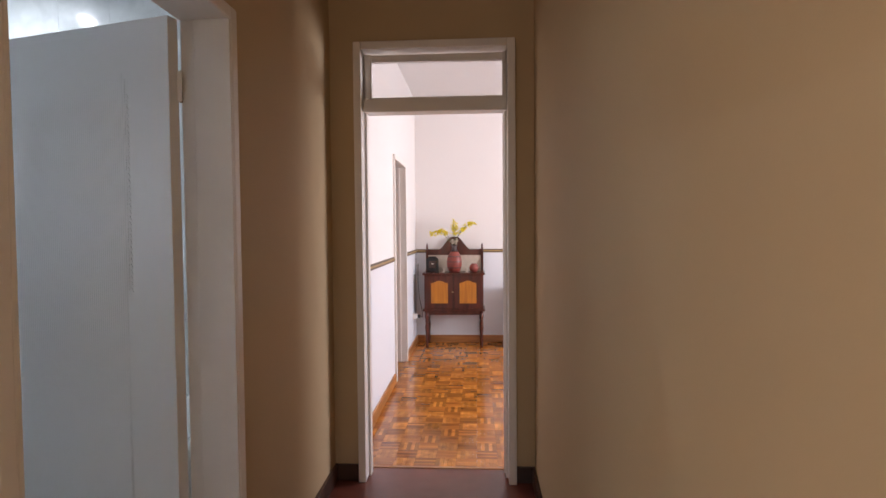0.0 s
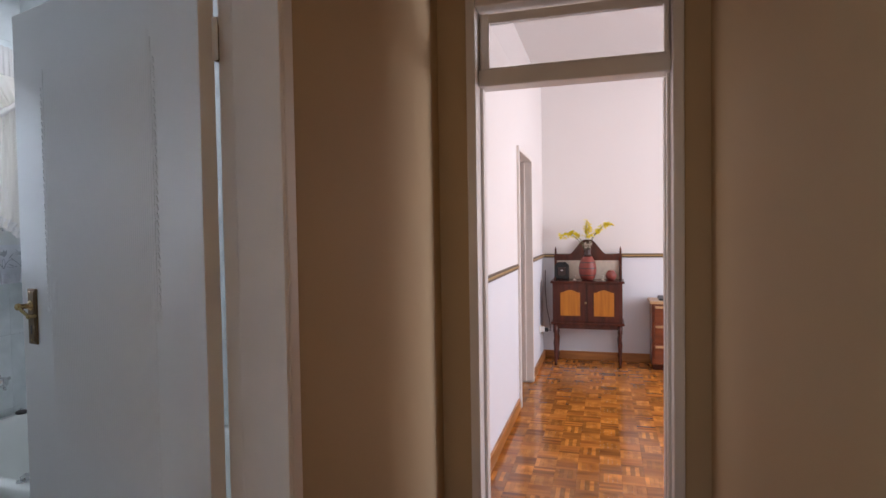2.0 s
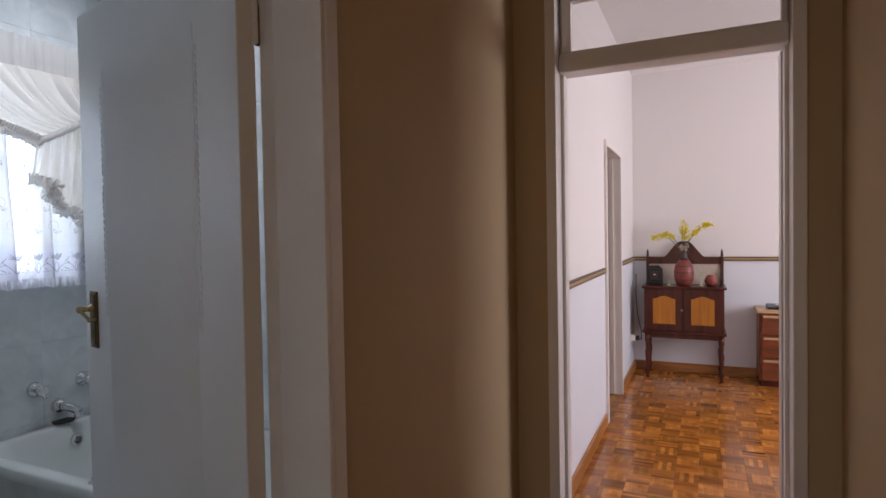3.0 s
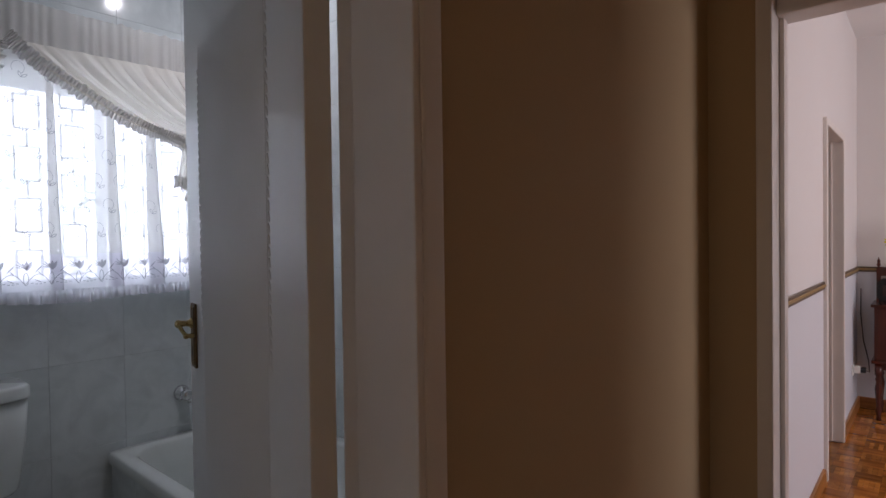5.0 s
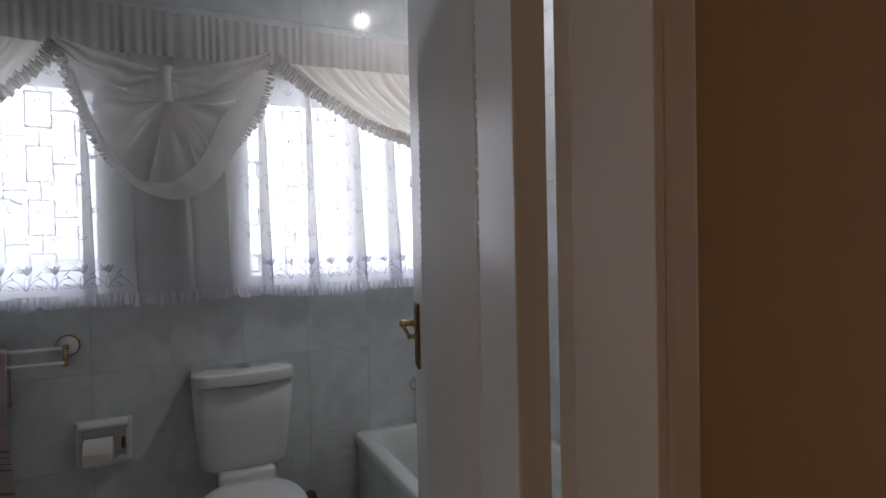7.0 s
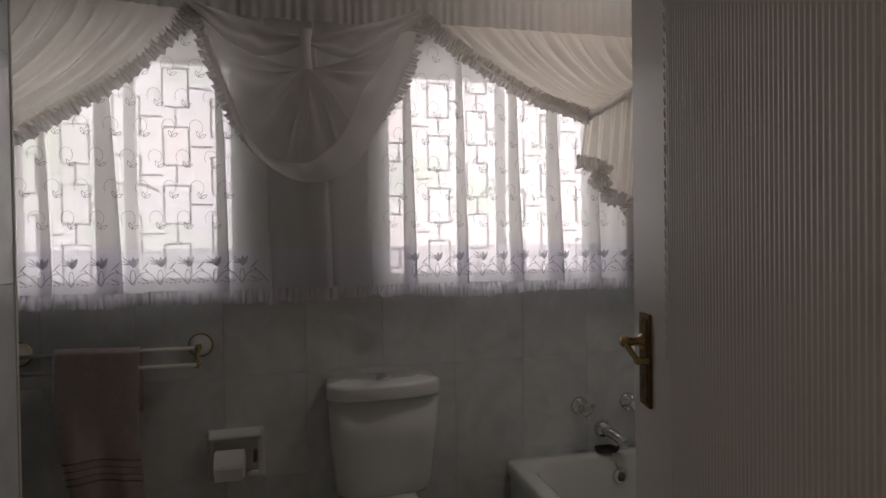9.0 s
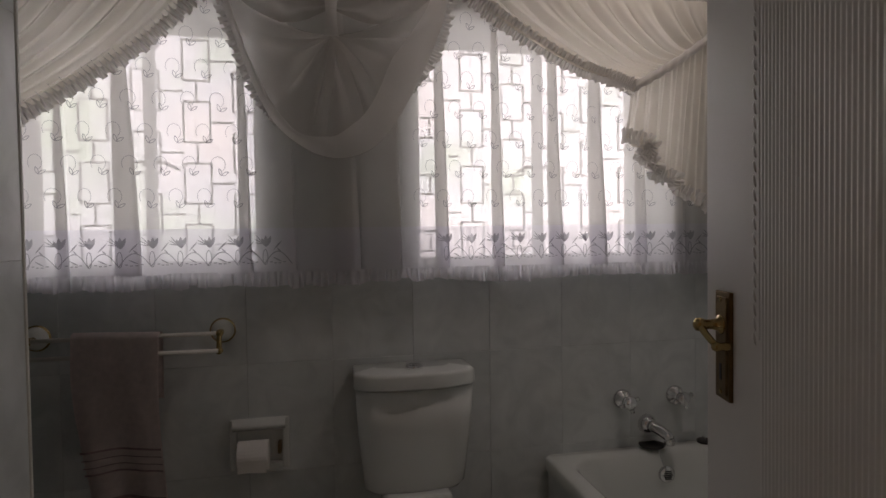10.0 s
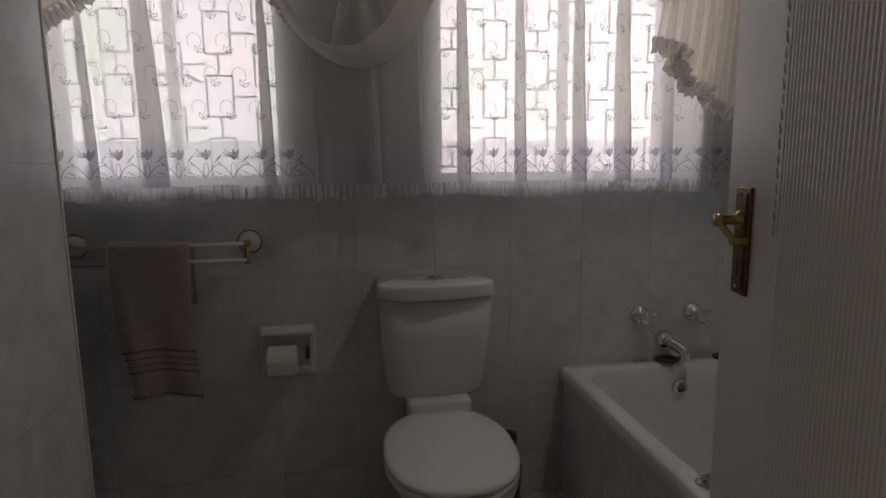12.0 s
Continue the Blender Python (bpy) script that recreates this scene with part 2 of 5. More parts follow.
def lathe(profile, n=24, axis='z', at=(0, 0, 0), bm=None, squash=1.0):
    """A turned shape: profile rows are (radius, height along the axis)."""
    bm = bm or bmesh.new()
    rings = []
    for r, h in profile:
        ring = []
        for i in range(n):
            a = 2 * math.pi * i / n
            c, s = r * math.cos(a), r * math.sin(a) * squash
            p = {'z': (c, s, h), 'x': (h, c, s), 'y': (c, h, s)}[axis]
            ring.append(bm.verts.new([p[k] + at[k] for k in range(3)]))
        rings.append(ring)
    for a, b in zip(rings, rings[1:]):
        for i in range(n):
            bm.faces.new((a[i], a[(i + 1) % n], b[(i + 1) % n], b[i]))
    if profile[0][0] > 1e-4:
        bm.faces.new(rings[0])
    if profile[-1][0] > 1e-4:
        bm.faces.new(rings[-1])
    bmesh.ops.recalc_face_normals(bm, faces=bm.faces)
    return bm


def tube(points, r, n=8, bm=None, taper=1.0):
    bm = bm or bmesh.new()
    pts = [Vector(p) for p in points]
    rings = []
    up = Vector((0.12, 0.31, 0.94))
    for i, p in enumerate(pts):
        d = (pts[min(i + 1, len(pts) - 1)] - pts[max(i - 1, 0)]).normalized()
        u = d.cross(up)
        if u.length < 0.05:
            u = d.cross(Vector((1, 0, 0)))
        u.normalize()
        v = d.cross(u)
        rr = r * (1 + (taper - 1) * i / max(1, len(pts) - 1))
        rings.append([bm.verts.new(p + u * rr * math.cos(2 * math.pi * k / n) + v * rr * math.sin(2 * math.pi * k / n)) for k in range(n)])
    for a, b in zip(rings, rings[1:]):
        for k in range(n):
            bm.faces.new((a[k], a[(k + 1) % n], b[(k + 1) % n], b[k]))
    bm.faces.new(rings[0])
    bm.faces.new(rings[-1])
    bmesh.ops.recalc_face_normals(bm, faces=bm.faces)
    return bm


def sheet(fn, nu, nv, bm=None):
    """A surface through fn(u, v), u and v from 0 to 1."""
    bm = bm or bmesh.new()
    g = [[bm.verts.new(fn(i / nu, j / nv)) for j in range(nv + 1)] for i in range(nu + 1)]
    for i in range(nu):
        for j in range(nv):
            bm.faces.new((g[i][j], g[i + 1][j], g[i + 1][j + 1], g[i][j + 1]))
    return bm


def prism(outline, lo, hi, axis='y', bev=0.0):
    """An outline of (a, b) pairs pushed along an axis from lo to hi."""
    bm = bmesh.new()
    put = {'x': lambda a, b, c: (c, a, b), 'y': lambda a, b, c: (a, c, b), 'z': lambda a, b, c: (a, b, c)}[axis]
    lo_ring = [bm.verts.new(put(a, b, lo)) for a, b in outline]
    hi_ring = [bm.verts.new(put(a, b, hi)) for a, b in outline]
    n = len(outline)
    for i in range(n):
        bm.faces.new((lo_ring[i], lo_ring[(i + 1) % n], hi_ring[(i + 1) % n], hi_ring[i]))
    bm.faces.new(lo_ring)
    bm.faces.new(hi_ring)
    bmesh.ops.recalc_face_normals(bm, faces=bm.faces)
    if bev:
        bmesh.ops.bevel(bm, geom=[e for e in bm.edges], offset=bev, segments=2, affect='EDGES')
    return bm


def smoothstep(a, b, x):
    t = min(1, max(0, (x - a) / (b - a)))
    return t * t * (3 - 2 * t)


# ---- setting ----
HL, HR, END, TOP, TOP2 = -0.843, 0.262, 2.97, 2.72, 2.98   # hall: side walls, end wall, ceiling; side room ceiling
BX, BR, BF, BT = -2.906, 2.70, 0.06, 2.646        # bathroom: window wall, bath wall, floor, ceiling
SL, SR, SF = -0.80, 3.2, 6.82                     # side room: walls
DH, D0, D1 = 2.085, 0.79, 1.71                    # bathroom door opening

struct("floor_hall", boxes([(HL - 0.13, HR, -2.6, 3.14, -0.12, 0.0)]), red_floor, "polished dark red hall floor", "floor")
# opening at y -1.5 to -0.7 is added, unseen, for a fill lamp
struct("wall_hall_left", boxes([(HL - 0.13, HL, -2.6, -1.5, 0, TOP), (HL - 0.13, HL, -1.5, -0.7, 2.1, TOP), (HL - 0.13, HL, -0.7, D0, 0, TOP), (HL - 0.13, HL, D1, END, 0, TOP), (HL - 0.13, HL, D0, D1, DH, TOP)]),
       hall_paint, "beige painted hall wall with a doorway and an added unseen opening", "wall")
struct("wall_hall_right", boxes([(HR, HR + 0.13, -2.6, END, 0, TOP)]), hall_paint, "beige painted hall wall", "wall")
struct("wall_hall_end", boxes([(HL - 0.13, -0.70, END, 3.14, 0, TOP), (0.157, HR + 0.13, END, 3.14, 0, TOP), (-0.70, 0.157, END, 3.14, 2.39, TOP), (HL - 0.13, HR + 0.13, 3.0, 3.14, TOP, TOP2)]),
       hall_paint, "beige end wall round a tall doorway", "wall")
# unseen wall; its opening is added for the rear fill lamp
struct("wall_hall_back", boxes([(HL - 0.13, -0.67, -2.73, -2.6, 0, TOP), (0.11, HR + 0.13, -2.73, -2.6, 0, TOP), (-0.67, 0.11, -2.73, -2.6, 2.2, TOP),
                                (-0.67, 0.11, -2.73, -2.6, 0, 0.5)]), hall_paint, "unseen beige hall wall with an opening added for fill light", "wall")
struct("ceiling_hall", boxes([(HL - 0.13, HR + 0.13, -2.73, 3.0, TOP, TOP + 0.1)]), ceiling_paint, "white hall ceiling", "ceiling")
skb = boxes([(HL, HL + 0.016, D1 + 0.05, END, 0, 0.09), (HL, -0.705, END - 0.016, END, 0, 0.09), (0.162, HR, END - 0.016, END, 0, 0.09),
             (HR - 0.016, HR, -2.6, END - 0.018, 0, 0.09), (HL, HL + 0.016, -0.7, D0 - 0.05, 0, 0.09)], bev=0.004)
struct("baseboard_hall", skb, red_skirt, "dark red-brown painted skirting", "skirting")

# side room shell
struct("floor_side_room", boxes([(SL - 0.13, SR, 3.14, SF + 0.13, -0.12, -0.012)]), grout_mat, "screed under the parquet", "floor")
DADO = 1.124
struct("wall_side_left", boxes([(SL - 0.13, SL, 3.14, 4.97, DADO, TOP2), (SL - 0.13, SL, 5.80, SF, DADO, TOP2), (SL - 0.13, SL, 4.97, 5.80, 2.07, TOP2)]),
       white_paint, "white painted wall with a doorway", "wall")
struct("wall_side_left_lower", boxes([(SL - 0.13, SL, 3.14, 4.97, -0.02, DADO), (SL - 0.13, SL, 5.80, SF, -0.02, DADO)]), lower_white, "cool white wall below the dado rail", "wall")
struct("wall_side_far", boxes([(SL - 0.13, SR + 0.13, SF, SF + 0.13, DADO, TOP2)]), white_paint, "white painted far wall", "wall")
struct("wall_side_far_lower", boxes([(SL - 0.13, SR + 0.13, SF, SF + 0.13, -0.02, DADO)]), lower_white, "cool white wall below the dado rail", "wall")
struct("wall_side_right", boxes([(SR, SR + 0.13, 3.14, 4.1, -0.02, TOP2), (SR, SR + 0.13, 5.9, SF, -0.02, TOP2), (SR, SR + 0.13, 4.1, 5.9, -0.02, 0.9),
                                 (SR, SR + 0.13, 4.1, 5.9, 2.2, TOP2)]), white_paint, "white wall with a window opening", "wall")
struct("wall_side_near", boxes([(HR + 0.13, SR, 3.0, 3.14, -0.02, TOP2)]), white_paint, "white painted wall beside the doorway", "wall")
struct("ceiling_side_room", boxes([(SL - 0.13, SR + 0.13, 3.14, SF + 0.13, TOP2, TOP2 + 0.1)]), ceiling_paint, "white ceiling", "ceiling")
struct("wall_lobby", boxes([(-2.2, -2.1, 4.4, 6.4, -0.02, TOP2), (-2.2, SL - 0.13, 4.3, 4.4, -0.02, TOP2), (-2.2, SL - 0.13, 6.4, 6.5, -0.02, TOP2),
                            (-2.2, SL - 0.13, 4.4, 6.4, TOP2, TOP2 + 0.1)]), white_paint, "plain walls behind the side doorway", "wall")
struct("floor_lobby", boxes([(-2.2, SL - 0.13, 4.4, 6.4, -0.12, -0.004), (SL - 0.13, SL, 5.01, 5.76, -0.01, -0.003)]), parquet_mat, "varnished wooden floor behind the side doorway", "floor")
skb = boxes([(SL, SL + 0.018, 3.16, 4.93, 0, 0.088), (SL, SL + 0.018, 5.84, SF, 0, 0.088), (SL + 0.018, SR, SF - 0.018, SF, 0, 0.088)], bev=0.005)
struct("baseboard_side_room", skb, honey, "honey-stained wooden skirting board", "skirting")
for nm, mt, z0, z1, d in (("trim_dado_low", dado_dark, 1.103, 1.117, 0.014), ("trim_dado_mid", dado_gold, 1.117, 1.131, 0.02), ("trim_dado_top", dado_dark, 1.131, 1.145, 0.014)):
    struct(nm, boxes([(SL, SL + d, 3.14, 4.93, z0, z1), (SL, SL + d, 5.84, SF, z0, z1), (SL + d, SR, SF - d, SF, z0, z1)], bev=0.003), mt,
           "striped brown and gold dado rail", "dado rail")

# bathroom shell
Z0, Z1 = 1.235, 2.075
W1, W2 = (0.276, 1.014), (1.54, 2.45)
rows = [(BX - 0.25, BX - 0.006, -0.6, 2.83, -0.1, Z0), (BX - 0.25, BX - 0.006, -0.6, 2.83, Z1, BT),
        (BX - 0.25, BX - 0.006, -0.6, W1[0], Z0, Z1), (BX - 0.25, BX - 0.006, W1[1], W2[0], Z0, Z1), (BX - 0.25, BX - 0.006, W2[1], 2.83, Z0, Z1)]
wall_window = struct("wall_window", boxes(rows), grout_mat, "tiled bathroom wall with two windows", "wall")
wall_bath = struct("wall_bath", boxes([(BX, HL - 0.13, BR, BR + 0.13, -0.1, BT)]), grout_mat, "tiled wall along the bathtub", "wall")
wall_nib = struct("wall_nib", boxes([(-2.369, HL - 0.13, 0.486, 0.586, -0.1, BT)]), grout_mat, "tiled partition wall", "wall")
struct("wall_bath_left", boxes([(BX, HL - 0.13, -0.6, -0.47, -0.1, BT)]), tile_mat, "tiled end wall of the bathroom", "wall")
struct("wall_door_side", boxes([(HL - 0.155, HL - 0.131, 0.586, D0 - 0.03, 0, BT), (HL - 0.155, HL - 0.131, D1 + 0.03, BR, 0, BT), (HL - 0.155, HL - 0.131, D0 - 0.03, D1 + 0.03, DH + 0.03, BT),
                                (HL - 0.155, HL - 0.131, -0.47, 0.486, 0, BT)]),
       white_paint, "pale plaster inside the bathroom door", "wall")
struct("floor_bathroom", boxes([(BX, HL - 0.06, -0.6, 2.83, -0.1, BF - 0.006)]), grout_mat, "tiled bathroom floor, one low step up", "floor")
struct("ceiling_bathroom", boxes([(BX - 0.25, HL - 0.13, -0.6, 2.83, BT, BT + 0.1)]), shiny_ceiling, "glossy pale bathroom ceiling", "ceiling")
struct("trim_nib_corner", boxes([(-2.379, -2.369, 0.583, 0.595, BF, BT)], bev=0.003), white_plastic, "white tile edge trim", "trim")

# outside, seen through the sheers
struct("ground", boxes([(-400, 400, -400, 400, -0.4, -0.3)]), ground_mat, "dry garden ground", "ground")


def outdoors():
    m = bpy.data.materials.new("backdrop_daylight_glow")
    m.use_nodes = True
    nt = m.node_tree
    nt.nodes.remove(nt.nodes["Principled BSDF"])
    em = nt.nodes.new("ShaderNodeEmission")
    co = nt.nodes.new("ShaderNodeTexCoord")
    ns = nt.nodes.new("ShaderNodeTexNoise")
    ns.inputs["Scale"].default_value, ns.inputs["Detail"].default_value = 1.1, 4
    nt.links.new(co.outputs["Object"], ns.inputs["Vector"])
    rp = nt.nodes.new("ShaderNodeValToRGB")
    rp.color_ramp.elements[0].position, rp.color_ramp.elements[0].color = 0.35, (0.54, 0.76, 0.7, 1)
    rp.color_ramp.elements[1].position, rp.color_ramp.elements[1].color = 0.62, (0.87, 0.94, 1.08, 1)
    mid = rp.color_ramp.elements.new(0.5)
    mid.color = (0.75, 0.89, 1.08, 1)
    nt.links.new(ns.outputs["Fac"], rp.inputs[0])
    # light level painted into the glow: dimmer towards window_1, brighter towards window_2
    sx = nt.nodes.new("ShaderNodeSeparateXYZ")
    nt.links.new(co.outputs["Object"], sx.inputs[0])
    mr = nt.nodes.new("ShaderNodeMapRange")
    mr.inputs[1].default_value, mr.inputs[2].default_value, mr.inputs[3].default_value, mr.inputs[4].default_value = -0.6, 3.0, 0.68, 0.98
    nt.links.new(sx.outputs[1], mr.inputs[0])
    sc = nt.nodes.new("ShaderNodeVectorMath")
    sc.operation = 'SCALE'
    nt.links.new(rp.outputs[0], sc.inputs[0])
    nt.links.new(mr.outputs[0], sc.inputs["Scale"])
    nt.links.new(sc.outputs[0], em.inputs["Color"])
    em.inputs["Strength"].default_value = OUTSIDE
    nt.links.new(em.outputs[0], nt.nodes["Material Output"].inputs["Surface"])
    return m


# strength of the glowing sheet that stands in for daylight outside
OUTSIDE = 6.2
struct("backdrop", boxes([(-6.3, -6.2, -3.5, 6.0, -0.3, 4.2)]), outdoors(), "glowing daylight backdrop beyond the windows, dimmer towards one side", "backdrop")

# ---- doorways ----


def steel_frame(name, label, sides, head, depth, axis, stop=(0.42, 0.66)):
    """A pressed-steel door frame: a profile with a rebate swept up both sides and over the head. sides: the two inner faces; depth: from and to."""
    t = thing(name, label, "door frame", kind="structure")
    a0, a1 = sides
    d0, d1 = depth
    for nm, s in (("jamb", -1), ("jamb", 1)):
        inner = a0 if s < 0 else a1
        out = inner + s * 0.042
        lo, hi = min(inner, out), max(inner, out)
        st0, st1 = (inner, inner + 0.013) if s < 0 else (inner - 0.013, inner)
        mid0, mid1 = d0 + (d1 - d0) * stop[0], d0 + (d1 - d0) * stop[1]
        bm = bmesh.new()
        if axis == 'x':
            box(lo, hi, d0, d1, 0, head + 0.042, 0.006, bm=bm)
            box(st0, st1, min(mid0, mid1), max(mid0, mid1), 0, head, 0.003, bm=bm)
        else:
            box(min(d0, d1), max(d0, d1), lo, hi, 0, head + 0.042, 0.006, bm=bm)
            box(min(mid0, mid1), max(mid0, mid1), st0, st1, 0, head, 0.003, bm=bm)
        part(nm, bm, frame_paint, t)
    if axis == 'x':
        part("head", box(a0, a1, d0, d1, head, head + 0.042, 0.006), frame_paint, t)
    else:
        part("head", box(min(d0, d1), max(d0, d1), a0, a1, head, head + 0.042, 0.006), frame_paint, t)
    return t


door_1 = steel_frame("door_1", "cream painted steel frame with fanlight above the doorway", (-0.664, 0.119), 2.356, (2.93, 3.145), 'x')
part("transom_bar", box(-0.664, 0.119, 2.985, 3.09, 2.031, 2.104, 0.008), frame_paint, door_1)
fan = part("fanlight", boxes([(-0.652, -0.616, 2.995, 3.03, 2.105, 2.345), (0.095, 0.112, 2.995, 3.03, 2.105, 2.345), (-0.616, 0.095, 2.995, 3.03, 2.303, 2.342),
                              (-0.616, 0.095, 2.995, 3.03, 2.104, 2.112)], bev=0.004), frame_paint, door_1, "cream painted fanlight sash")
gl = part("pane", box(-0.614, 0.093, 3.010, 3.014, 2.112, 2.303), glass, fan, "clear glass pane")
gl.visible_shadow = False
part("rebate", box(0.101, 0.1185, 3.078, 3.142, 0.0, 2.03, 0.003), frame_paint, door_1)
part("threshold", box(-0.664, 0.119, 3.128, 3.152, -0.01, 0.004, 0.003), honey, door_1, "pale wooden threshold strip")

door_2 = steel_frame("door_2", "cream painted steel frame of the bathroom doorway", (D0 + 0.01, 1.677), 2.06, (-0.819, -0.99), 'y', (0.012, 0.72))
door_3 = steel_frame("door_3", "grey-white painted frame of the side doorway", (5.01, 5.76), 2.03, (SL + 0.02, SL - 0.14), 'y')

# ---- bathroom door leaf, standing open ----
LEAN_OPEN = math.degrees(math.atan2(1.8354 - 1.6274, -1.8247 + 1.002))
leaf = thing("bathroom_door", "white ribbed panel door with brass lever handle, standing open", "door", (-1.002, 1.6274, 0), LEAN_OPEN)
LW, LT, LB, LTH = 0.849, 2.062, 0.075, 0.042
# local x runs from the hinge to the free edge, the seen face is y = 0, the leaf lies at y < 0 side turned away
P0, P1, PZ0, PZ1 = 0.162, 0.70, 0.34, 1.9


def ribs(u, v):
    x, z = P0 + 0.02 + (P1 - P0 - 0.04) * u, PZ0 + (PZ1 - PZ0) * v
    arch = 0.09 * math.sin(math.pi * u)
    fade = smoothstep(PZ0 + 0.25 - arch, PZ0 + 0.75 - arch, z) * (1 - smoothstep(PZ1 - 0.09, PZ1, z))
    edge = smoothstep(0, 0.02, u) * smoothstep(0, 0.02, 1 - u)
    wave = 0.0008 * math.cos(2 * math.pi * (x - P0) / 0.0088)
    return (x, FACE * (0.0003 + 0.0017 * edge + wave * fade * edge), z)


FACE = 1
slab = box(0, LW, -LTH, 0, LB, LT, 0.003)
part("slab", slab, gloss_white, leaf)
panel = sheet(ribs, 460, 34)
part("ribbed_panel", panel, gloss_white, leaf, "finely ribbed moulded panel", smooth=True)
for x in (P0 + 0.005, P1 - 0.005):
    bm = bmesh.new()
    for k in range(33):
        z = 1.2 + k * 0.0195
        b = bmesh.new()
        bmesh.ops.create_icosphere(b, subdivisions=1, radius=0.0048, matrix=pose(x, -0.001, z, 0, 20, 0) @ Matrix.Diagonal((0.75, 0.8, 2.5, 1)))
        join(bm, b)
    part("rope_moulding", bm, gloss_white, leaf, "twisted rope moulding", smooth=True)
    part("bead", box(x - 0.0025 + (0.012 if x < 0.4 else -0.012), x + 0.0025 + (0.012 if x < 0.4 else -0.012), -0.001, 0.0014, 1.2, 1.88, 0.001), gloss_white, leaf)
hx = LW - 0.069
plate = part("lock_plate", box(hx - 0.024, hx + 0.024, 0.0, 0.006, 1.092, 1.256, 0.002), old_brass, leaf, "aged brass lock plate")
part("plate_rim", box(hx - 0.018, hx + 0.018, 0.005, 0.0085, 1.1, 1.248, 0.003), old_brass, plate)
part("keyhole", box(hx - 0.0035, hx + 0.0035, 0.0075, 0.0095, 1.122, 1.147, 0.001), black_plastic, plate)
for z in (1.104, 1.244):
    part("screw", lathe([(0.004, 0.008), (0.0035, 0.0098), (0.0005, 0.0102)], 10, 'y', (hx, 0, z)), brass, plate)
lever = lathe([(0.016, 0.007), (0.014, 0.011), (0.009, 0.015), (0.0072, 0.024), (0.008, 0.032), (0.0105, 0.039), (0.0095, 0.045), (0.0055, 0.048), (0.001, 0.049)], 18, 'y', (hx, 0, 1.206))
tube([(hx + 0.002, 0.041, 1.21), (hx - 0.006, 0.04, 1.203), (hx - 0.016, 0.036, 1.193), (hx - 0.025, 0.031, 1.184), (hx - 0.03, 0.028, 1.18)], 0.0056, 12, lever, 0.8)
lathe([(0.002, 0.008), (0.0055, 0.01), (0.0066, 0.015), (0.0055, 0.021), (0.0075, 0.029), (0.0045, 0.034), (0.001, 0.035)], 14, 'y', (hx - 0.031, 0, 1.178), lever)
part("lever_handle", lever, brass, leaf, "polished brass lever handle", smooth=True)
part("back_lever", lathe([(0.016, -LTH - 0.001), (0.01, -LTH - 0.02), (0.01, -LTH - 0.05), (0.012, -LTH - 0.056), (0.002, -LTH - 0.06)], 14, 'y', (hx, 0, 1.208)), brass, leaf, smooth=True)
for z in (0.3, 1.85):
    hg = part("hinge", boxes([(-0.016, 0.001, -LTH + 0.002, -LTH + 0.006, z - 0.048, z + 0.048)], bev=0.001), frame_paint, leaf, "painted butt hinge")
    part("pin", lathe([(0.004, z - 0.05), (0.0055, z - 0.045), (0.0055, z + 0.03), (0.003, z + 0.05)], 12, 'z', (-0.006, -LTH - 0.002, 0)), old_brass, hg, "brass hinge pin")

# ---- side room: sideboard and what stands on it ----
side = thing("washstand_cabinet", "dark mahogany cabinet with honey panels and shaped back", "cabinet", (-0.322, 6.8, 0))
# local: x across, y towards the viewer is negative
hw, dp = 0.365, 0.36
part("body", box(-hw + 0.02, hw - 0.02, -dp + 0.02, -0.01, 0.45, 0.855, 0.004), mahogany, side)
part("top", box(-hw, hw, -dp, 0.0, 0.855, 0.878, 0.006), mahogany, side)
part("base_moulding", box(-hw + 0.002, hw - 0.002, -dp + 0.002, -0.005, 0.43, 0.456, 0.007), mahogany, side)
part("apron", box(-hw + 0.03, hw - 0.03, -dp + 0.035, -0.02, 0.385, 0.432, 0.004), mahogany, side)
leg_prof = [(0.017, 0.0), (0.013, 0.03), (0.021, 0.07), (0.014, 0.1), (0.018, 0.16), (0.024, 0.24), (0.015, 0.29), (0.022, 0.31), (0.015, 0.33), (0.024, 0.345), (0.024, 0.43)]
for sx in (-1, 1):
    for y in (-dp + 0.045, -0.045):
        part("leg", lathe(leg_prof, 14, 'z', (sx * (hw - 0.045), y, 0)), mahogany, side, smooth=True)
for sx in (-1, 1):
    cx = sx * 0.166
    d = part("door", box(cx - 0.16, cx + 0.16, -dp + 0.004, -dp + 0.022, 0.465, 0.848, 0.004), mahogany, side)
    half, n = 0.098, 14
    top = [(cx + half - 2 * half * i / n, 0.762 + 0.028 * math.sin(math.pi * min(1, max(0, i / n))) ** 2) for i in range(n + 1)]
    part("panel", prism([(cx - half, 0.525), (cx + half, 0.525)] + top, -dp - 0.001, -dp + 0.006, 'y'), light_panel, d, "honey-coloured arched panel")
part("knob", lathe([(0.006, -dp + 0.004), (0.006, -dp - 0.008), (0.012, -dp - 0.016), (0.002, -dp - 0.022)], 12, 'y', (-0.012, 0, 0.66)), old_brass, side)
n = 36
crest = []
for i in range(n + 1):
    u = -1 + 2 * i / n
    a = abs(u)
    z = 1.297 - 0.16 * smoothstep(0.08, 0.62, a) + 0.012 * smoothstep(0.75, 1.0, a)
    crest.append((u * (hw - 0.035), z))
part("crest", prism([(hw - 0.035, 1.075), (-hw + 0.035, 1.075)] + crest, -0.035, -0.012, 'y'), mahogany, side, "shaped crest board")
part("backboard", box(-hw + 0.035, hw - 0.035, -0.028, -0.014, 0.878, 1.08), cream, side, "pale back panel strip")
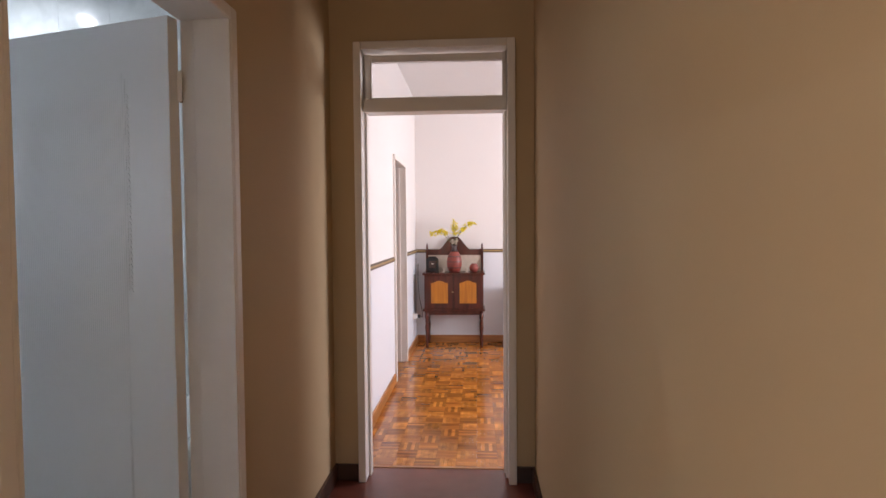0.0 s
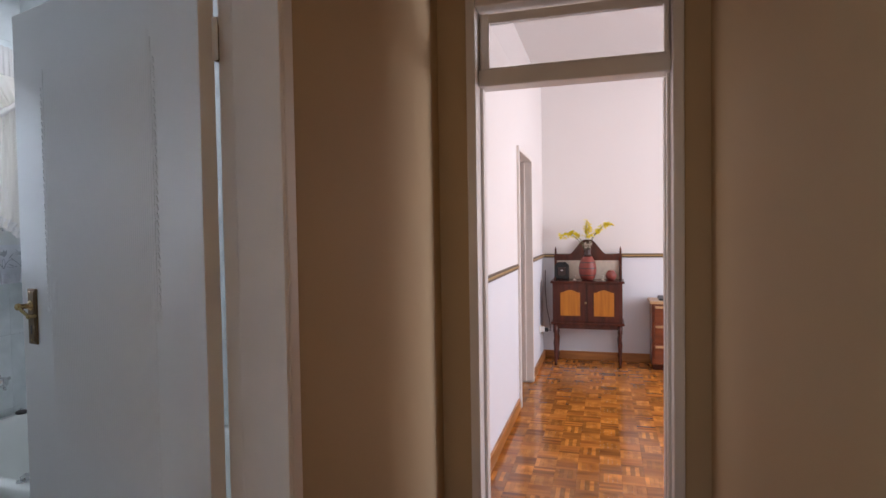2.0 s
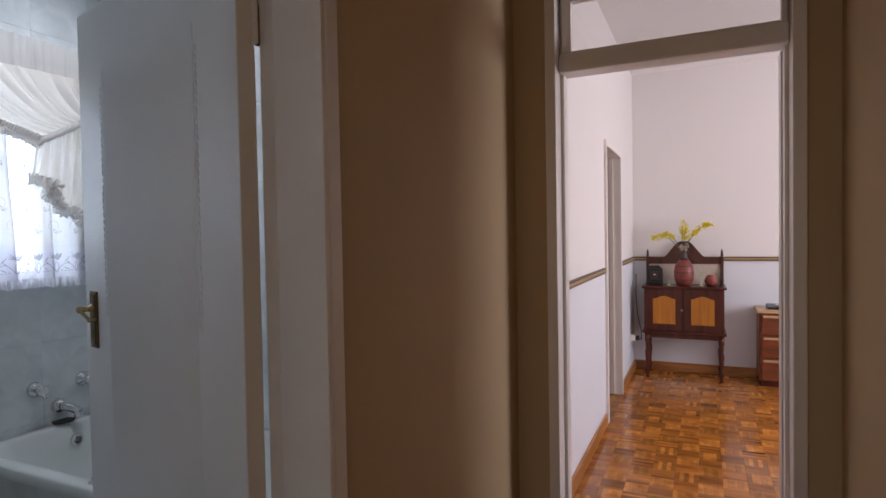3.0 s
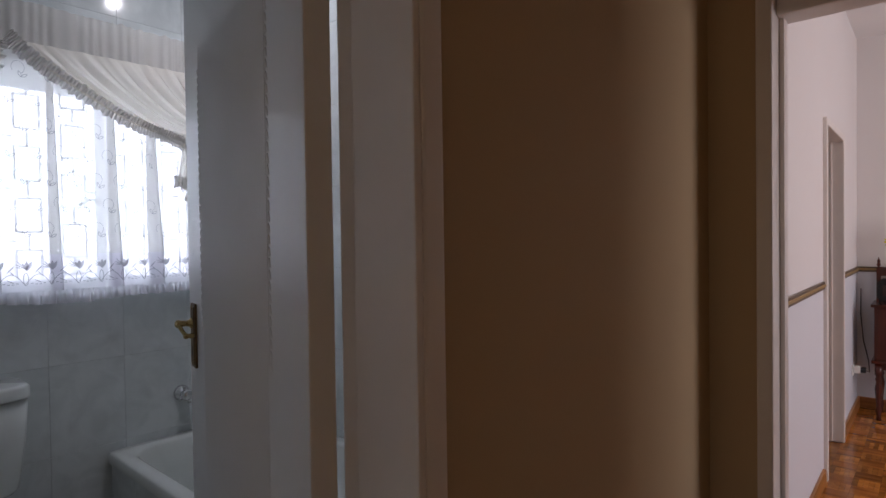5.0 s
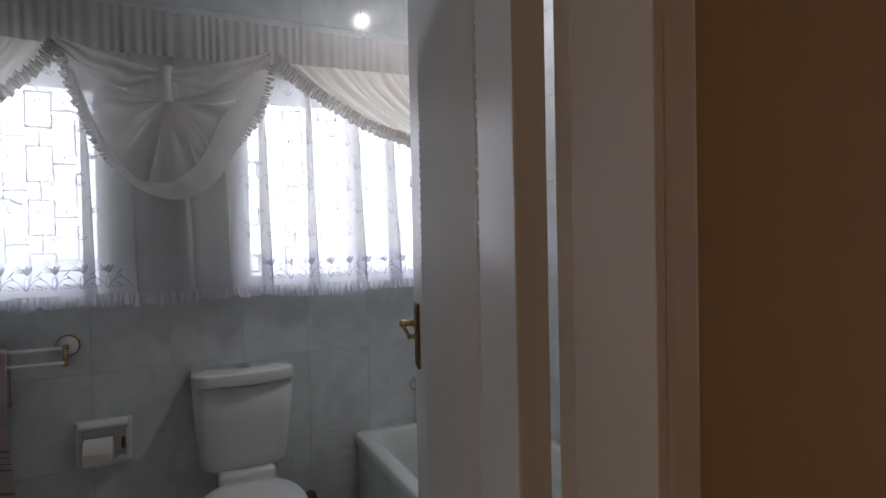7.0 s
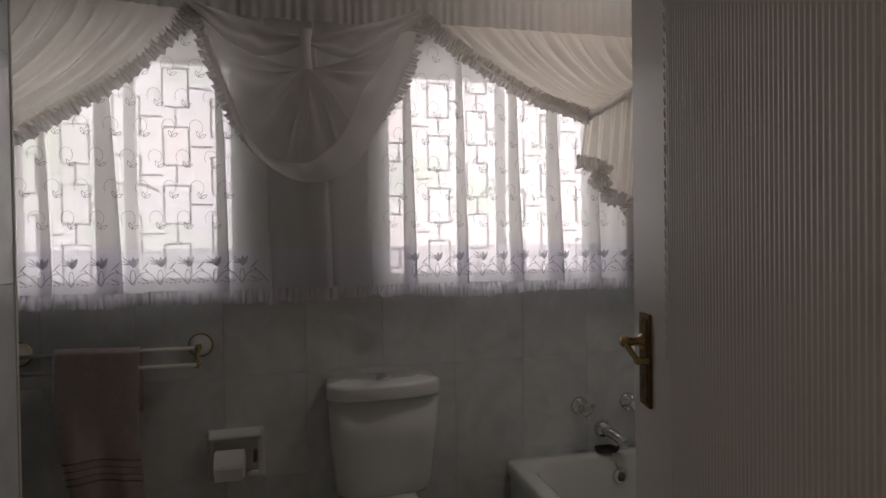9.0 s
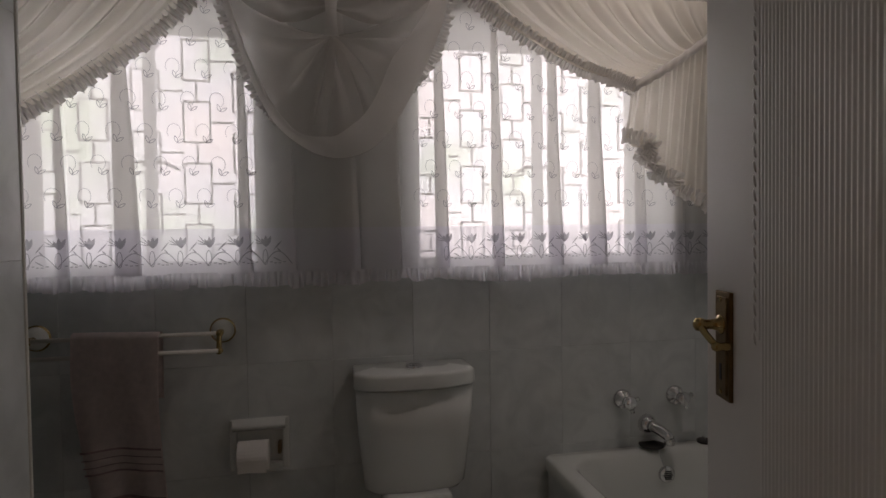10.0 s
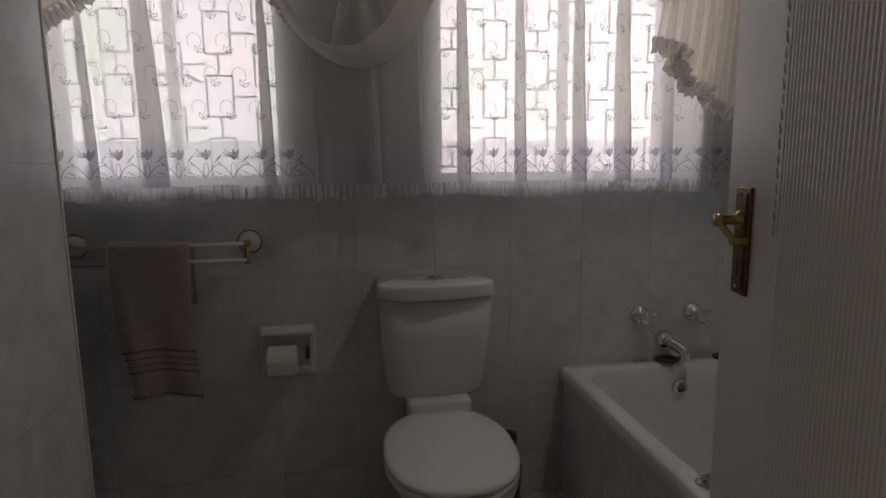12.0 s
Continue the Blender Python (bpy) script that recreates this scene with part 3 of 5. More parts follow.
for sx in (-1, 1):
    part("post", box(sx * (hw - 0.03) - 0.014, sx * (hw - 0.03) + 0.014, -0.045, -0.012, 0.878, 1.14, 0.003), mahogany, side)
    part("finial", lathe([(0.012, 1.14), (0.008, 1.15), (0.015, 1.163), (0.008, 1.178), (0.012, 1.19), (0.005, 1.21), (0.001, 1.225)], 12, 'z', (sx * (hw - 0.03), -0.028, 0)), mahogany, side, smooth=True)
    part("wing", prism([(-0.03, 0.878), (-0.17, 0.878), (-0.16, 0.9), (-0.1, 0.93), (-0.05, 1.03), (-0.03, 1.05)], sx * (hw - 0.03) - 0.008, sx * (hw - 0.03) + 0.008, 'x'), mahogany, side)

TZ = 0.879
vase = thing("pottery_vase", "red-brown pottery vase with dark neck on the cabinet", "vase", (-0.318, 6.6, TZ))
part("body", lathe([(0.05, 0), (0.07, 0.02), (0.086, 0.07), (0.09, 0.12), (0.082, 0.175), (0.062, 0.22), (0.045, 0.245)], 28), clay, vase, smooth=True)
for z, r in ((0.055, 0.083), (0.125, 0.09), (0.185, 0.079)):
    part("stripe", lathe([(r - 0.002, z - 0.006), (r + 0.0015, z - 0.003), (r + 0.0015, z + 0.003), (r - 0.003, z + 0.006)], 28), clay_dark, vase, "dark painted stripe")
part("neck", lathe([(0.045, 0.244), (0.034, 0.27), (0.03, 0.295), (0.042, 0.325), (0.039, 0.325), (0.027, 0.295), (0.03, 0.27)], 28), clay_dark, vase, smooth=True)
fl = thing("flower_spray", "yellow orchid sprays with thin stems in the vase", "flowers", (-0.318, 6.6, TZ + 0.29))
rnd = random.Random(4)


def blossom(bm, p, r):
    for k in range(5):
        a = rnd.random() * 6.28
        q = Matrix.Translation(p) @ Euler((rnd.uniform(-1, 1), rnd.uniform(-1, 1), a)).to_matrix().to_4x4()
        vs = [bm.verts.new(q @ Vector(v)) for v in ((0, 0, 0), (r * 0.6, r * 0.35, r * 0.15), (r * 1.25, 0, r * 0.05), (r * 0.6, -r * 0.35, r * 0.15))]
        bm.faces.new(vs)


for tip, bend in (((-0.29, -0.02, 0.15), (-0.15, 0, 0.27)), ((-0.2, 0.0, 0.2), (-0.07, 0, 0.21)), ((0.0, 0.01, 0.33), (-0.02, 0, 0.2)), ((0.03, -0.02, 0.27), (-0.01, 0, 0.16)), ((0.26, 0.0, 0.27), (0.12, 0, 0.34)), ((0.14, 0.02, 0.24), (0.05, 0, 0.2))):
    a, b, c = Vector((rnd.uniform(-0.015, 0.015), rnd.uniform(-0.015, 0.015), 0.0)), Vector(bend), Vector(tip)
    curve = [a * (1 - t) ** 2 + b * 2 * t * (1 - t) + c * t * t for t in [i / 9 for i in range(10)]]
    part("stem", tube(curve, 0.0035, 6, None, 0.4), stem_green, fl)
    bm = bmesh.new()
    for i in range(26):
        t = 0.5 + 0.45 * rnd.random()
        p = a * (1 - t) ** 2 + b * 2 * t * (1 - t) + c * t * t
        blossom(bm, p + Vector((rnd.gauss(0, 0.012), rnd.gauss(0, 0.012), rnd.gauss(0, 0.012))), 0.02)
    part("blossoms", bm, petal, fl, "yellow blossoms")
bm = bmesh.new()
for i in range(26):
    a = rnd.random() * 6.28
    p = Vector((0.03 * math.cos(a), 0.03 * math.sin(a), 0.05 + 0.05 * rnd.random()))
    blossom(bm, p, 0.02)
part("filler", bm, cream, fl, "pale greenery at the vase mouth")
pic = thing("picture_frame", "black lacquered frame leaning on the cabinet back", "picture frame", (-0.585, 6.66, TZ))
part("frame", prism([(-0.075, 0), (0.075, 0), (0.075, 0.15), (0.04, 0.185), (-0.04, 0.185), (-0.075, 0.15)], -0.012, 0.012, 'y', 0.003), black_lacquer, pic)
part("mount", box(-0.04, 0.04, -0.0145, -0.0125, 0.045, 0.13), clay_dark, pic)
part("label_spot", box(-0.012, 0.014, -0.0165, -0.0145, 0.09, 0.102), white_plastic, pic)
pot = thing("clay_pot", "small squat red clay pot on the cabinet", "pot", (-0.085, 6.62, TZ))
part("pot_body", lathe([(0.03, 0), (0.05, 0.02), (0.056, 0.05), (0.045, 0.08), (0.03, 0.095), (0.034, 0.1), (0.028, 0.1)], 22), clay, pot, smooth=True)
for x in (-0.45, -0.17):
    cs = thing("candlestick", "small pale candle holder on the cabinet", "candle holder", (x, 6.58, TZ), group="candle holders")
    part("cup", lathe([(0.02, 0), (0.018, 0.006), (0.006, 0.012), (0.006, 0.03), (0.014, 0.036), (0.014, 0.05), (0.011, 0.05)], 14), cream, cs)

chest = thing("chest_of_drawers", "reddish wooden chest of drawers with pale top", "drawers", (0.57, 6.8, 0))
part("carcass", box(-0.27, 0.27, -0.32, -0.01, 0.05, 0.655, 0.004), drawer_wood, chest)
part("top", box(-0.29, 0.29, -0.34, 0.0, 0.655, 0.685, 0.006), drawer_top_wood, chest)
part("plinth", box(-0.26, 0.26, -0.31, -0.02, 0.0, 0.05, 0.003), mahogany, chest)
for z0, z1 in ((0.06, 0.25), (0.265, 0.45), (0.465, 0.645)):
    dr = part("drawer_front", box(-0.25, 0.25, -0.338, -0.318, z0, z1, 0.006), drawer_wood, chest)
    part("pull", box(-0.24, 0.24, -0.35, -0.336, z1 - 0.03, z1 - 0.008, 0.004), drawer_top_wood, dr)
ph = thing("telephone", "black desk telephone with silver handset on the drawers", "telephone", (0.46, 6.6, 0.686))
part("base", prism([(-0.08, 0), (0.1, 0), (0.1, 0.035), (-0.08, 0.018)], -0.09, 0.08, 'x', 0.004), black_plastic, ph)
part("handset", box(-0.03, 0.13, -0.06, -0.01, 0.028, 0.046, 0.008), silver_plastic, ph, "shiny silver handset")

sock = thing("wall_socket", "white wall socket with a black plug", "socket", (SL, 6.47, 0.37))
part("plate", box(0, 0.012, -0.06, 0.06, -0.04, 0.04, 0.004), white_plastic, sock)
part("adaptor", box(0.012, 0.05, -0.03, 0.02, -0.025, 0.03, 0.006), white_plastic, sock)
part("plug", box(0.05, 0.085, -0.02, 0.03, -0.02, 0.02, 0.008), black_plastic, sock)
part("cord", tube([(0.08, 0.0, 0), (0.1, 0.06, -0.02), (0.09, 0.14, 0.05), (0.05, 0.22, 0.2), (0.03, 0.27, 0.4), (0.03, 0.3, 0.6)], 0.004, 6), black_plastic, sock)

# ---- bathroom windows ----


def casement(name, y0, y1, m, label):
    w = thing(name, label, "window", kind="structure")
    xf = BX - 0.2
    part("window_frame", boxes([(xf - 0.02, xf + 0.015, y0, y0 + 0.03, Z0, Z1), (xf - 0.02, xf + 0.015, y1 - 0.03, y1, Z0, Z1),
                                (xf - 0.02, xf + 0.015, y0 + 0.03, y1 - 0.03, Z0, Z0 + 0.03), (xf - 0.02, xf + 0.015, y0 + 0.03, y1 - 0.03, Z1 - 0.03, Z1),
                                (xf - 0.018, xf + 0.013, m - 0.018, m + 0.018, Z0 + 0.03, Z1 - 0.03)], bev=0.003), steel_paint, w)
    part("window_sill", box(BX - 0.235, BX + 0.004, y0 + 0.002, y1 - 0.002, Z0 - 0.012, Z0 + 0.008, 0.004), tile_mat, w)
    for a, b in ((y0 + 0.03, m - 0.018), (m + 0.018, y1 - 0.03)):
        p = part("pane", box(xf - 0.004, xf, a, b, Z0 + 0.03, Z1 - 0.03), glass, w)
        p.visible_shadow = False
    for s in (-1, 1):
        bm = tube([(xf + 0.03, m, 1.585), (xf + 0.035, m + s * 0.02, 1.605), (xf + 0.04, m + s * 0.06, 1.6), (xf + 0.04, m + s * 0.1, 1.578)], 0.006, 6)
        part("casement_stay", bm, dark_rubber, w, "dark curved casement stay")
    part("stay_post", box(xf + 0.012, xf + 0.034, m - 0.009, m + 0.009, 1.52, 1.62, 0.003), steel_paint, w)
    g = thing("burglar_grille", "pale painted steel burglar grille of staggered rectangles", "window grille", group="window grilles")
    r, x = 0.0034, BX - 0.13

    def bar(ya, yb, za, zb):
        ya, yb, za, zb = max(ya, y0 + 0.004), min(yb, y1 - 0.004), max(za, Z0 + 0.01), min(zb, Z1 - 0.004)
        if yb - ya > 0.001 or zb - za > 0.001:
            part("bar", box(x - r, x + r, ya - r if yb - ya < 0.001 else ya, yb + r if yb - ya < 0.001 else yb, za - r if zb - za < 0.001 else za, zb + r if zb - za < 0.001 else zb), grille_paint, g)
    pitch, wid, hgt, step = 0.158, 0.084, 0.134, 0.205
    k = 0
    yc = y0 + 0.06
    while yc < y1 + 0.05:
        off = 0.0 if k % 2 == 0 else step * 0.5
        z = Z0 - 0.08 + off
        while z < Z1:
            a, b = yc - wid / 2, yc + wid / 2
            zt, zb = min(z + hgt, Z1 - 0.01), max(z, Z0 + 0.012)
            if zt - zb > 0.03 and b > y0 + 0.02 and a < y1 - 0.02:
                for y in (a, b):
                    if y0 < y < y1:
                        bar(y, y, zb, zt)
                bar(a, b, zb, zb)
                bar(a, b, zt, zt)
                if z + hgt < Z1 - 0.05:
                    bar(yc, yc, zt, min(z + step, Z1 - 0.01))
            mid = z + hgt / 2
            if Z0 < mid < Z1 and b < y1 - 0.01:
                bar(b, b + pitch - wid, mid, mid)
            z += step
        yc += pitch
        k += 1
    return w


casement("window_1", *W1, 0.645, "white steel casement window in the tiled wall")
casement("window_2", *W2, 2.04, "white steel casement window beside the bath")

# ---- curtains ----
CX = BX + 0.045
CY0, CY1, HEM = 0.24, 2.655, 1.205


def fold(y, z):
    """How far the sheer stands out of its plane: uneven pleats that fan out downwards."""
    f = 0.35 + 0.65 * smoothstep(2.3, 1.3, z)
    w = math.sin(y * 31 + 1.7 * math.sin(y * 3.1)) * 0.55 + math.sin(y * 57 + 2.0) * 0.25 + math.sin(y * 13.7 + 0.4) * 0.35
    return 0.019 * f * (w + 0.25 * noise.noise((y * 4, z * 1.2, 0)))


PLEATS = [(0.452, 0.03), (0.606, 0.075), (0.96, 0.04), (1.1, 0.03), (1.245, 0.09), (1.43, 0.04), (1.587, 0.046), (1.781, 0.042), (1.986, 0.05), (2.143, 0.056), (2.309, 0.052), (2.47, 0.05)]
RUN = [(CY0, 0.0, 0.0)]                            # the cloth's run along the rod: (y, depth, fan) with flat overlapping pleats
for y, w in PLEATS:
    RUN += [(y, 0.004, 0.0), (y + w, 0.010, w), (y + w * 0.9, 0.006, w * 0.8), (y + w * 0.06, 0.001, 0.0), (y + w * 0.02, -0.003, 0.0), (y + w, -0.006, w * 0.7), (y + w + 0.004, 0.0, 0.0)]
RUN.append((CY1, 0.0, 0.0))


def run_at(u):
    t = u * (len(RUN) - 1)
    i = min(int(t), len(RUN) - 2)
    f = t - i
    return [a + (b - a) * f for a, b in zip(RUN[i], RUN[i + 1])]


def sheer_fn(zlo, zhi, d=0.0):
    def fn(u, v):
        z = zlo + (zhi - zlo) * v
        y, dep, fan = run_at(u)
        slack = smoothstep(2.25, 1.2, z)
        yy = y - fan * 0.55 * (1 - slack) + 0.01 * noise.noise((y * 3, z * 1.5, 4)) * slack
        return (CX + fold(y, z) * 0.8 + dep + d, yy, z)
    return fn


curtain = thing("sheer_curtain", "white embroidered sheer curtain across both bathroom windows", "curtain")
part("sheer_panel", sheet(sheer_fn(1.375, 2.25), (len(RUN) - 1) * 4, 18), sheer, curtain, "white voile with sprig embroidery", smooth=True)
part("border_band", sheet(sheer_fn(HEM + 0.03, 1.375), (len(RUN) - 1) * 4, 6), border_cloth, curtain, "denser lilac-white tulip border", smooth=True)


def hem_frill(u, v):
    y = CY0 + (CY1 - CY0) * u
    sag = 0.007 * noise.noise((y * 3.1, 5, 1)) + 0.004 * math.sin(y * 9)
    z = HEM + 0.034 + sag * v - (0.046 + 0.012 * noise.noise((y * 26, 0, 1))) * v
    wob = math.sin(y * 290 + 4 * math.sin(y * 17) + 2 * noise.noise((y * 8, 1, 1)))
    return (CX + fold(y, z) + 0.004 + 0.012 * v * wob, y + 0.006 * v * math.cos(y * 210 + 2 * math.sin(y * 31)), z)


part("hem_frill", sheet(hem_frill, 2600, 4), border_cloth, curtain, "gathered frill along the hem", smooth=True)


def ribbon(bm, pts, w):
    """Stitched line lying on the sheer: pts are (y, z)."""
    last = None
    for i, (y, z) in enumerate(pts):
        j, k = max(0, i - 1), min(len(pts) - 1, i + 1)
        dy, dz = pts[k][0] - pts[j][0], pts[k][1] - pts[j][1]
        ln = math.hypot(dy, dz) or 1
        oy, oz = -dz / ln * w, dy / ln * w
        x = CX + fold(y, z) * 0.8 + 0.011
        a, b = bm.verts.new((x, y + oy, z + oz)), bm.verts.new((x, y - oy, z - oz))
        if last:
            bm.faces.new((last[0], a, b, last[1]))
        last = (a, b)


def leaf_shape(bm, y, z, ln, ang, w):
    c, s = math.cos(ang), math.sin(ang)
    for side in (-1, 1):
        pts = []
        for i in range(6):
            t = i / 5
            o = side * w * math.sin(math.pi * t)
            pts.append((y + c * ln * t - s * o, z + s * ln * t + c * o))
        ribbon(bm, pts, 0.001)


def filled_leaf(bm, y, z, ln, ang, w):
    """A satin-stitched stroke, broad in the middle and pointed at both ends."""
    c, s = math.cos(ang), math.sin(ang)
    last = None
    for i in range(6):
        t = i / 5
        o = w * math.sin(math.pi * min(0.98, max(0.02, t))) ** 0.8
        py, pz = y + c * ln * t, z + s * ln * t
        x = CX + fold(py, pz) * 0.8 + 0.0115
        a, b = bm.verts.new((x, py - s * o, pz + c * o)), bm.verts.new((x, py + s * o, pz - c * o))
        if last:
            bm.faces.new((last[0], a, b, last[1]))
        last = (a, b)


sprigs = bmesh.new()
row = 0
z = 1.44
while z < 2.2:
    y = CY0 + 0.05 + (0.041 if row % 2 else 0)
    while y < CY1 - 0.03:
        if 1.03 < y < 1.53:
            y += 0.083
            continue
        arc = [(y + 0.02 * math.cos(a) - 0.006, z + 0.034 + 0.024 * math.sin(a)) for a in [math.radians(215 - 30 * i) for i in range(10)]]
        ribbon(sprigs, arc, 0.0007)
        leaf_shape(sprigs, y + 0.003, z, 0.023, 1.9, 0.0042)
        leaf_shape(sprigs, y + 0.003, z, 0.023, 0.55, 0.0042)
        y += 0.083
    row += 1
    z += 0.098
tagged(part("sprig_embroidery", sprigs, thread, curtain, "grey stitched sprigs"), kind="stuff")
tulips = bmesh.new()
y = CY0 + 0.05
while y < CY1 - 0.04:
    zc = 1.325
    if 1.05 < y < 1.59:
        y += 0.083
        continue
    for a, l, w in ((2.05, 0.03, 0.0055), (1.6, 0.034, 0.0065), (1.15, 0.036, 0.006)):
        filled_leaf(tulips, y + 0.006, zc - 0.008, l, a, w)
    for a, l in ((2.25, 0.036), (2.62, 0.032), (3.0, 0.027)):
        filled_leaf(tulips, y - 0.002, zc + 0.001, l, a, 0.0017)
    ribbon(tulips, [(y + 0.083 * t, zc - 0.062 + 0.04 * math.sin(math.pi * t)) for t in [i / 12 for i in range(13)]], 0.0014)
    filled_leaf(tulips, y + 0.028, zc - 0.018, 0.038, 0.85, 0.0022)
    filled_leaf(tulips, y + 0.026, zc - 0.04, 0.03, -0.5, 0.0019)
    filled_leaf(tulips, y + 0.052, zc - 0.026, 0.02, 2.3, 0.0022)
    ribbon(tulips, [(y + 0.003 + 0.0075 * math.sin(a), zc - 0.04 + 0.024 * math.cos(a)) for a in [i * 0.5236 for i in range(13)]], 0.0012)
    for k in range(4):
        ribbon(tulips, [(y + 0.017 + 0.013 * k + e, zc - 0.053 - 0.006 * math.sin(math.pi * (k + 0.5) / 4)) for e in (0, 0.008)], 0.0014)
    y += 0.083
tagged(part("tulip_embroidery", tulips, satin_thread, curtain, "grey stitched tulip border"), kind="stuff")

# valance heading, gathered on a rod
swag_set = thing("curtain_valance", "cream gathered voile valance with tied-back swags and frills", "curtain valance")
DX = CX + 0.05


def heading(u, v):
    y = CY0 - 0.03 + (CY1 + 0.03 - CY0) * u
    z = 2.30 - 0.17 * v
    return (DX - 0.012 + 0.004 * math.sin(y * 170 + 9 * noise.noise((y * 7, 1, 0))) * (0.4 + 0.6 * v) + 0.009 * noise.noise((y * 9, z * 4, 2)), y, z + 0.008 * noise.noise((y * 40, v, 0)))


part("heading", sheet(heading, 900, 6), festoon_cloth, swag_set, "pleated heading", smooth=True)
part("rod", tube([(DX - 0.042, CY0 - 0.03, 2.262), (DX - 0.042, CY1 + 0.03, 2.262)], 0.009, 10), white_plastic, swag_set)


def lerp_path(pts, t):
    """A smooth run through a few (y, z) points."""
    t = min(max(t, 0), 1) * (len(pts) - 1)
    i = min(int(t), len(pts) - 2)
    f = t - i
    p0, p1, p2, p3 = (pts[min(max(i + k, 0), len(pts) - 1)] for k in (-1, 0, 1, 2))
    return tuple(0.5 * (2 * b + (c - a) * f + (2 * a - 5 * b + 4 * c - d) * f * f + (3 * b - a - 3 * c + d) * f ** 3) for a, b, c, d in zip(p0, p1, p2, p3))


def frill(edge, width, n, waves, fade=0.0):
    """A gathered ruffle on both sides of an edge through (x, y, z) points."""
    def fn(u, v):
        p = Vector(lerp_path(edge, u))
        q = Vector(lerp_path(edge, min(1, u + 0.01))) - Vector(lerp_path(edge, max(0, u - 0.01)))
        side = q.cross(Vector((1, 0, 0))).normalized()
        s = (v * 2 - 1) * (1 - fade * smoothstep(0.6, 1.0, u))
        a = u * waves * 6.283 + 1.5 * math.sin(u * 21)
        mess = 1 + 0.35 * noise.noise((u * 37, 3, s))
        return tuple(p + side * (s * width * mess + 0.22 * width * s * math.sin(a * 0.5) + 0.16 * width * s * math.sin(a)) + Vector((1, 0, 0)) * (0.006 + 0.015 * (0.25 + 0.75 * abs(s)) * math.sin(a)) + q.normalized() * 0.004 * s * math.cos(a))
    return sheet(fn, n, 4)


def swept(name, top0, top1, low, outer, label):
    """Cloth hung from the rod between two places and swept aside into a slanting tie; low: the (y, z) run of its free edge from the inner top to the tie, outer: the tie's far end."""
    def fn(u, v):
        # u = 0 is the free edge, u = 1 the outer edge; v runs from the rod to the tie
        ey, ez = lerp_path(low, v)
        oy, oz = top1 + (outer[0] - top1) * v, 2.16 + (outer[1] - 2.16) * v
        wave = u * 78 + 2.6 * noise.noise((u * 7, 0.5, top0)) + 0.9 * math.sin(v * 3)
        w = max(0, min(1, u + 0.012 * math.sin(wave) * smoothstep(0, 0.2, v) * u * (1 - u) * 4))
        sag = 0.11 * w * (1 - w) * 4 * math.sin(math.pi * v) * (0.5 + 0.5 * v)
        y, z = ey + (oy - ey) * w, ez + (oz - ez) * w - sag * 0.45
        ridge = 2 * (1 - abs(math.sin(wave * 0.5))) ** 1.4 - 0.7 + 0.35 * math.sin(wave * 1.7 + 1)
        depth = 0.013 * ridge * (0.3 + 0.7 * smoothstep(0.0, 0.35, v)) * (1 - 0.35 * v)
        return (DX + 0.012 + 0.022 * math.sin(math.pi * v) + depth, y, z)
    part(name, sheet(fn, 240, 34), drape, swag_set, label, smooth=True)


left_edge = [(0.915, 2.125), (0.86, 2.045), (0.72, 1.905), (0.56, 1.79), (0.385, 1.675), (0.28, 1.60)]
right_edge = [(1.645, 2.145), (1.74, 2.07), (1.88, 1.985), (2.05, 1.9), (2.18, 1.865), (2.268, 1.835)]
swept("swag", 0.93, 0.2, left_edge, (0.1, 1.9), "swag drawn aside")
swept("swag", 1.63, 2.66, right_edge, (2.6, 2.06), "swag drawn aside")
for e, n in ((left_edge, 60), (right_edge, 62)):
    edge = [(DX + 0.03, y, z) for y, z in e]
    part("frill", frill(edge, 0.024, 700, n), frill_cloth, swag_set, "gathered frill edging", smooth=True)


# tails below the ties
def tail(sgn, ty, tz, oy, oz, name):
    low = [(ty - sgn * 0.03, tz - 0.17), (ty + sgn * 0.06, tz - 0.23), (ty + sgn * 0.13, tz - 0.31), (ty + sgn * 0.21, tz - 0.38), (ty + sgn * 0.33, tz - 0.43)]

    def fn(u, v):
        y0, z0 = ty + (oy - ty) * u, tz + (oz - tz) * u
        y1, z1 = lerp_path(low, u)
        y, z = y0 + (y1 - y0) * v, z0 + (z1 - z0) * v
        return (DX + 0.03 + 0.016 * math.sin(u * 42 + 0.8 * math.sin(3 * v)) * (0.4 + 0.6 * v) + 0.006 * math.sin(u * 90), y, z)
    part(name, sheet(fn, 160, 12), drape, swag_set, "gathered tail below the tie", smooth=True)
    hang = [(ty + sgn * a, tz - b) for a, b in ((-0.043, 0.165), (0.02, 0.172), (0.07, 0.19), (0.055, 0.212), (0.022, 0.228), (0.05, 0.245), (0.085, 0.258), (0.07, 0.29), (0.11, 0.302), (0.16, 0.305), (0.165, 0.345), (0.23, 0.37), (0.33, 0.43))]
    part("frill", frill([(DX + 0.035, y, z) for y, z in hang], 0.022, 900, 48), frill_cloth, swag_set, "gathered frill edging", smooth=True)
    band = [(DX + 0.045, ty + (oy - ty) * t, tz + (oz - tz) * t - 0.012 * math.sin(math.pi * t)) for t in [i / 10 for i in range(11)]]

    def bfn(u, v):
        p = lerp_path(band, u)
        a = v * 6.283
        return (p[0] + 0.014 * math.cos(a) + 0.002 * math.sin(u * 60), p[1] + 0.004 * math.sin(a), p[2] + (0.02 + 0.002 * math.sin(u * 47)) * math.sin(a))
    part("tie_back", sheet(bfn, 60, 10), frill_cloth, swag_set, "fabric tie-back band", smooth=True)


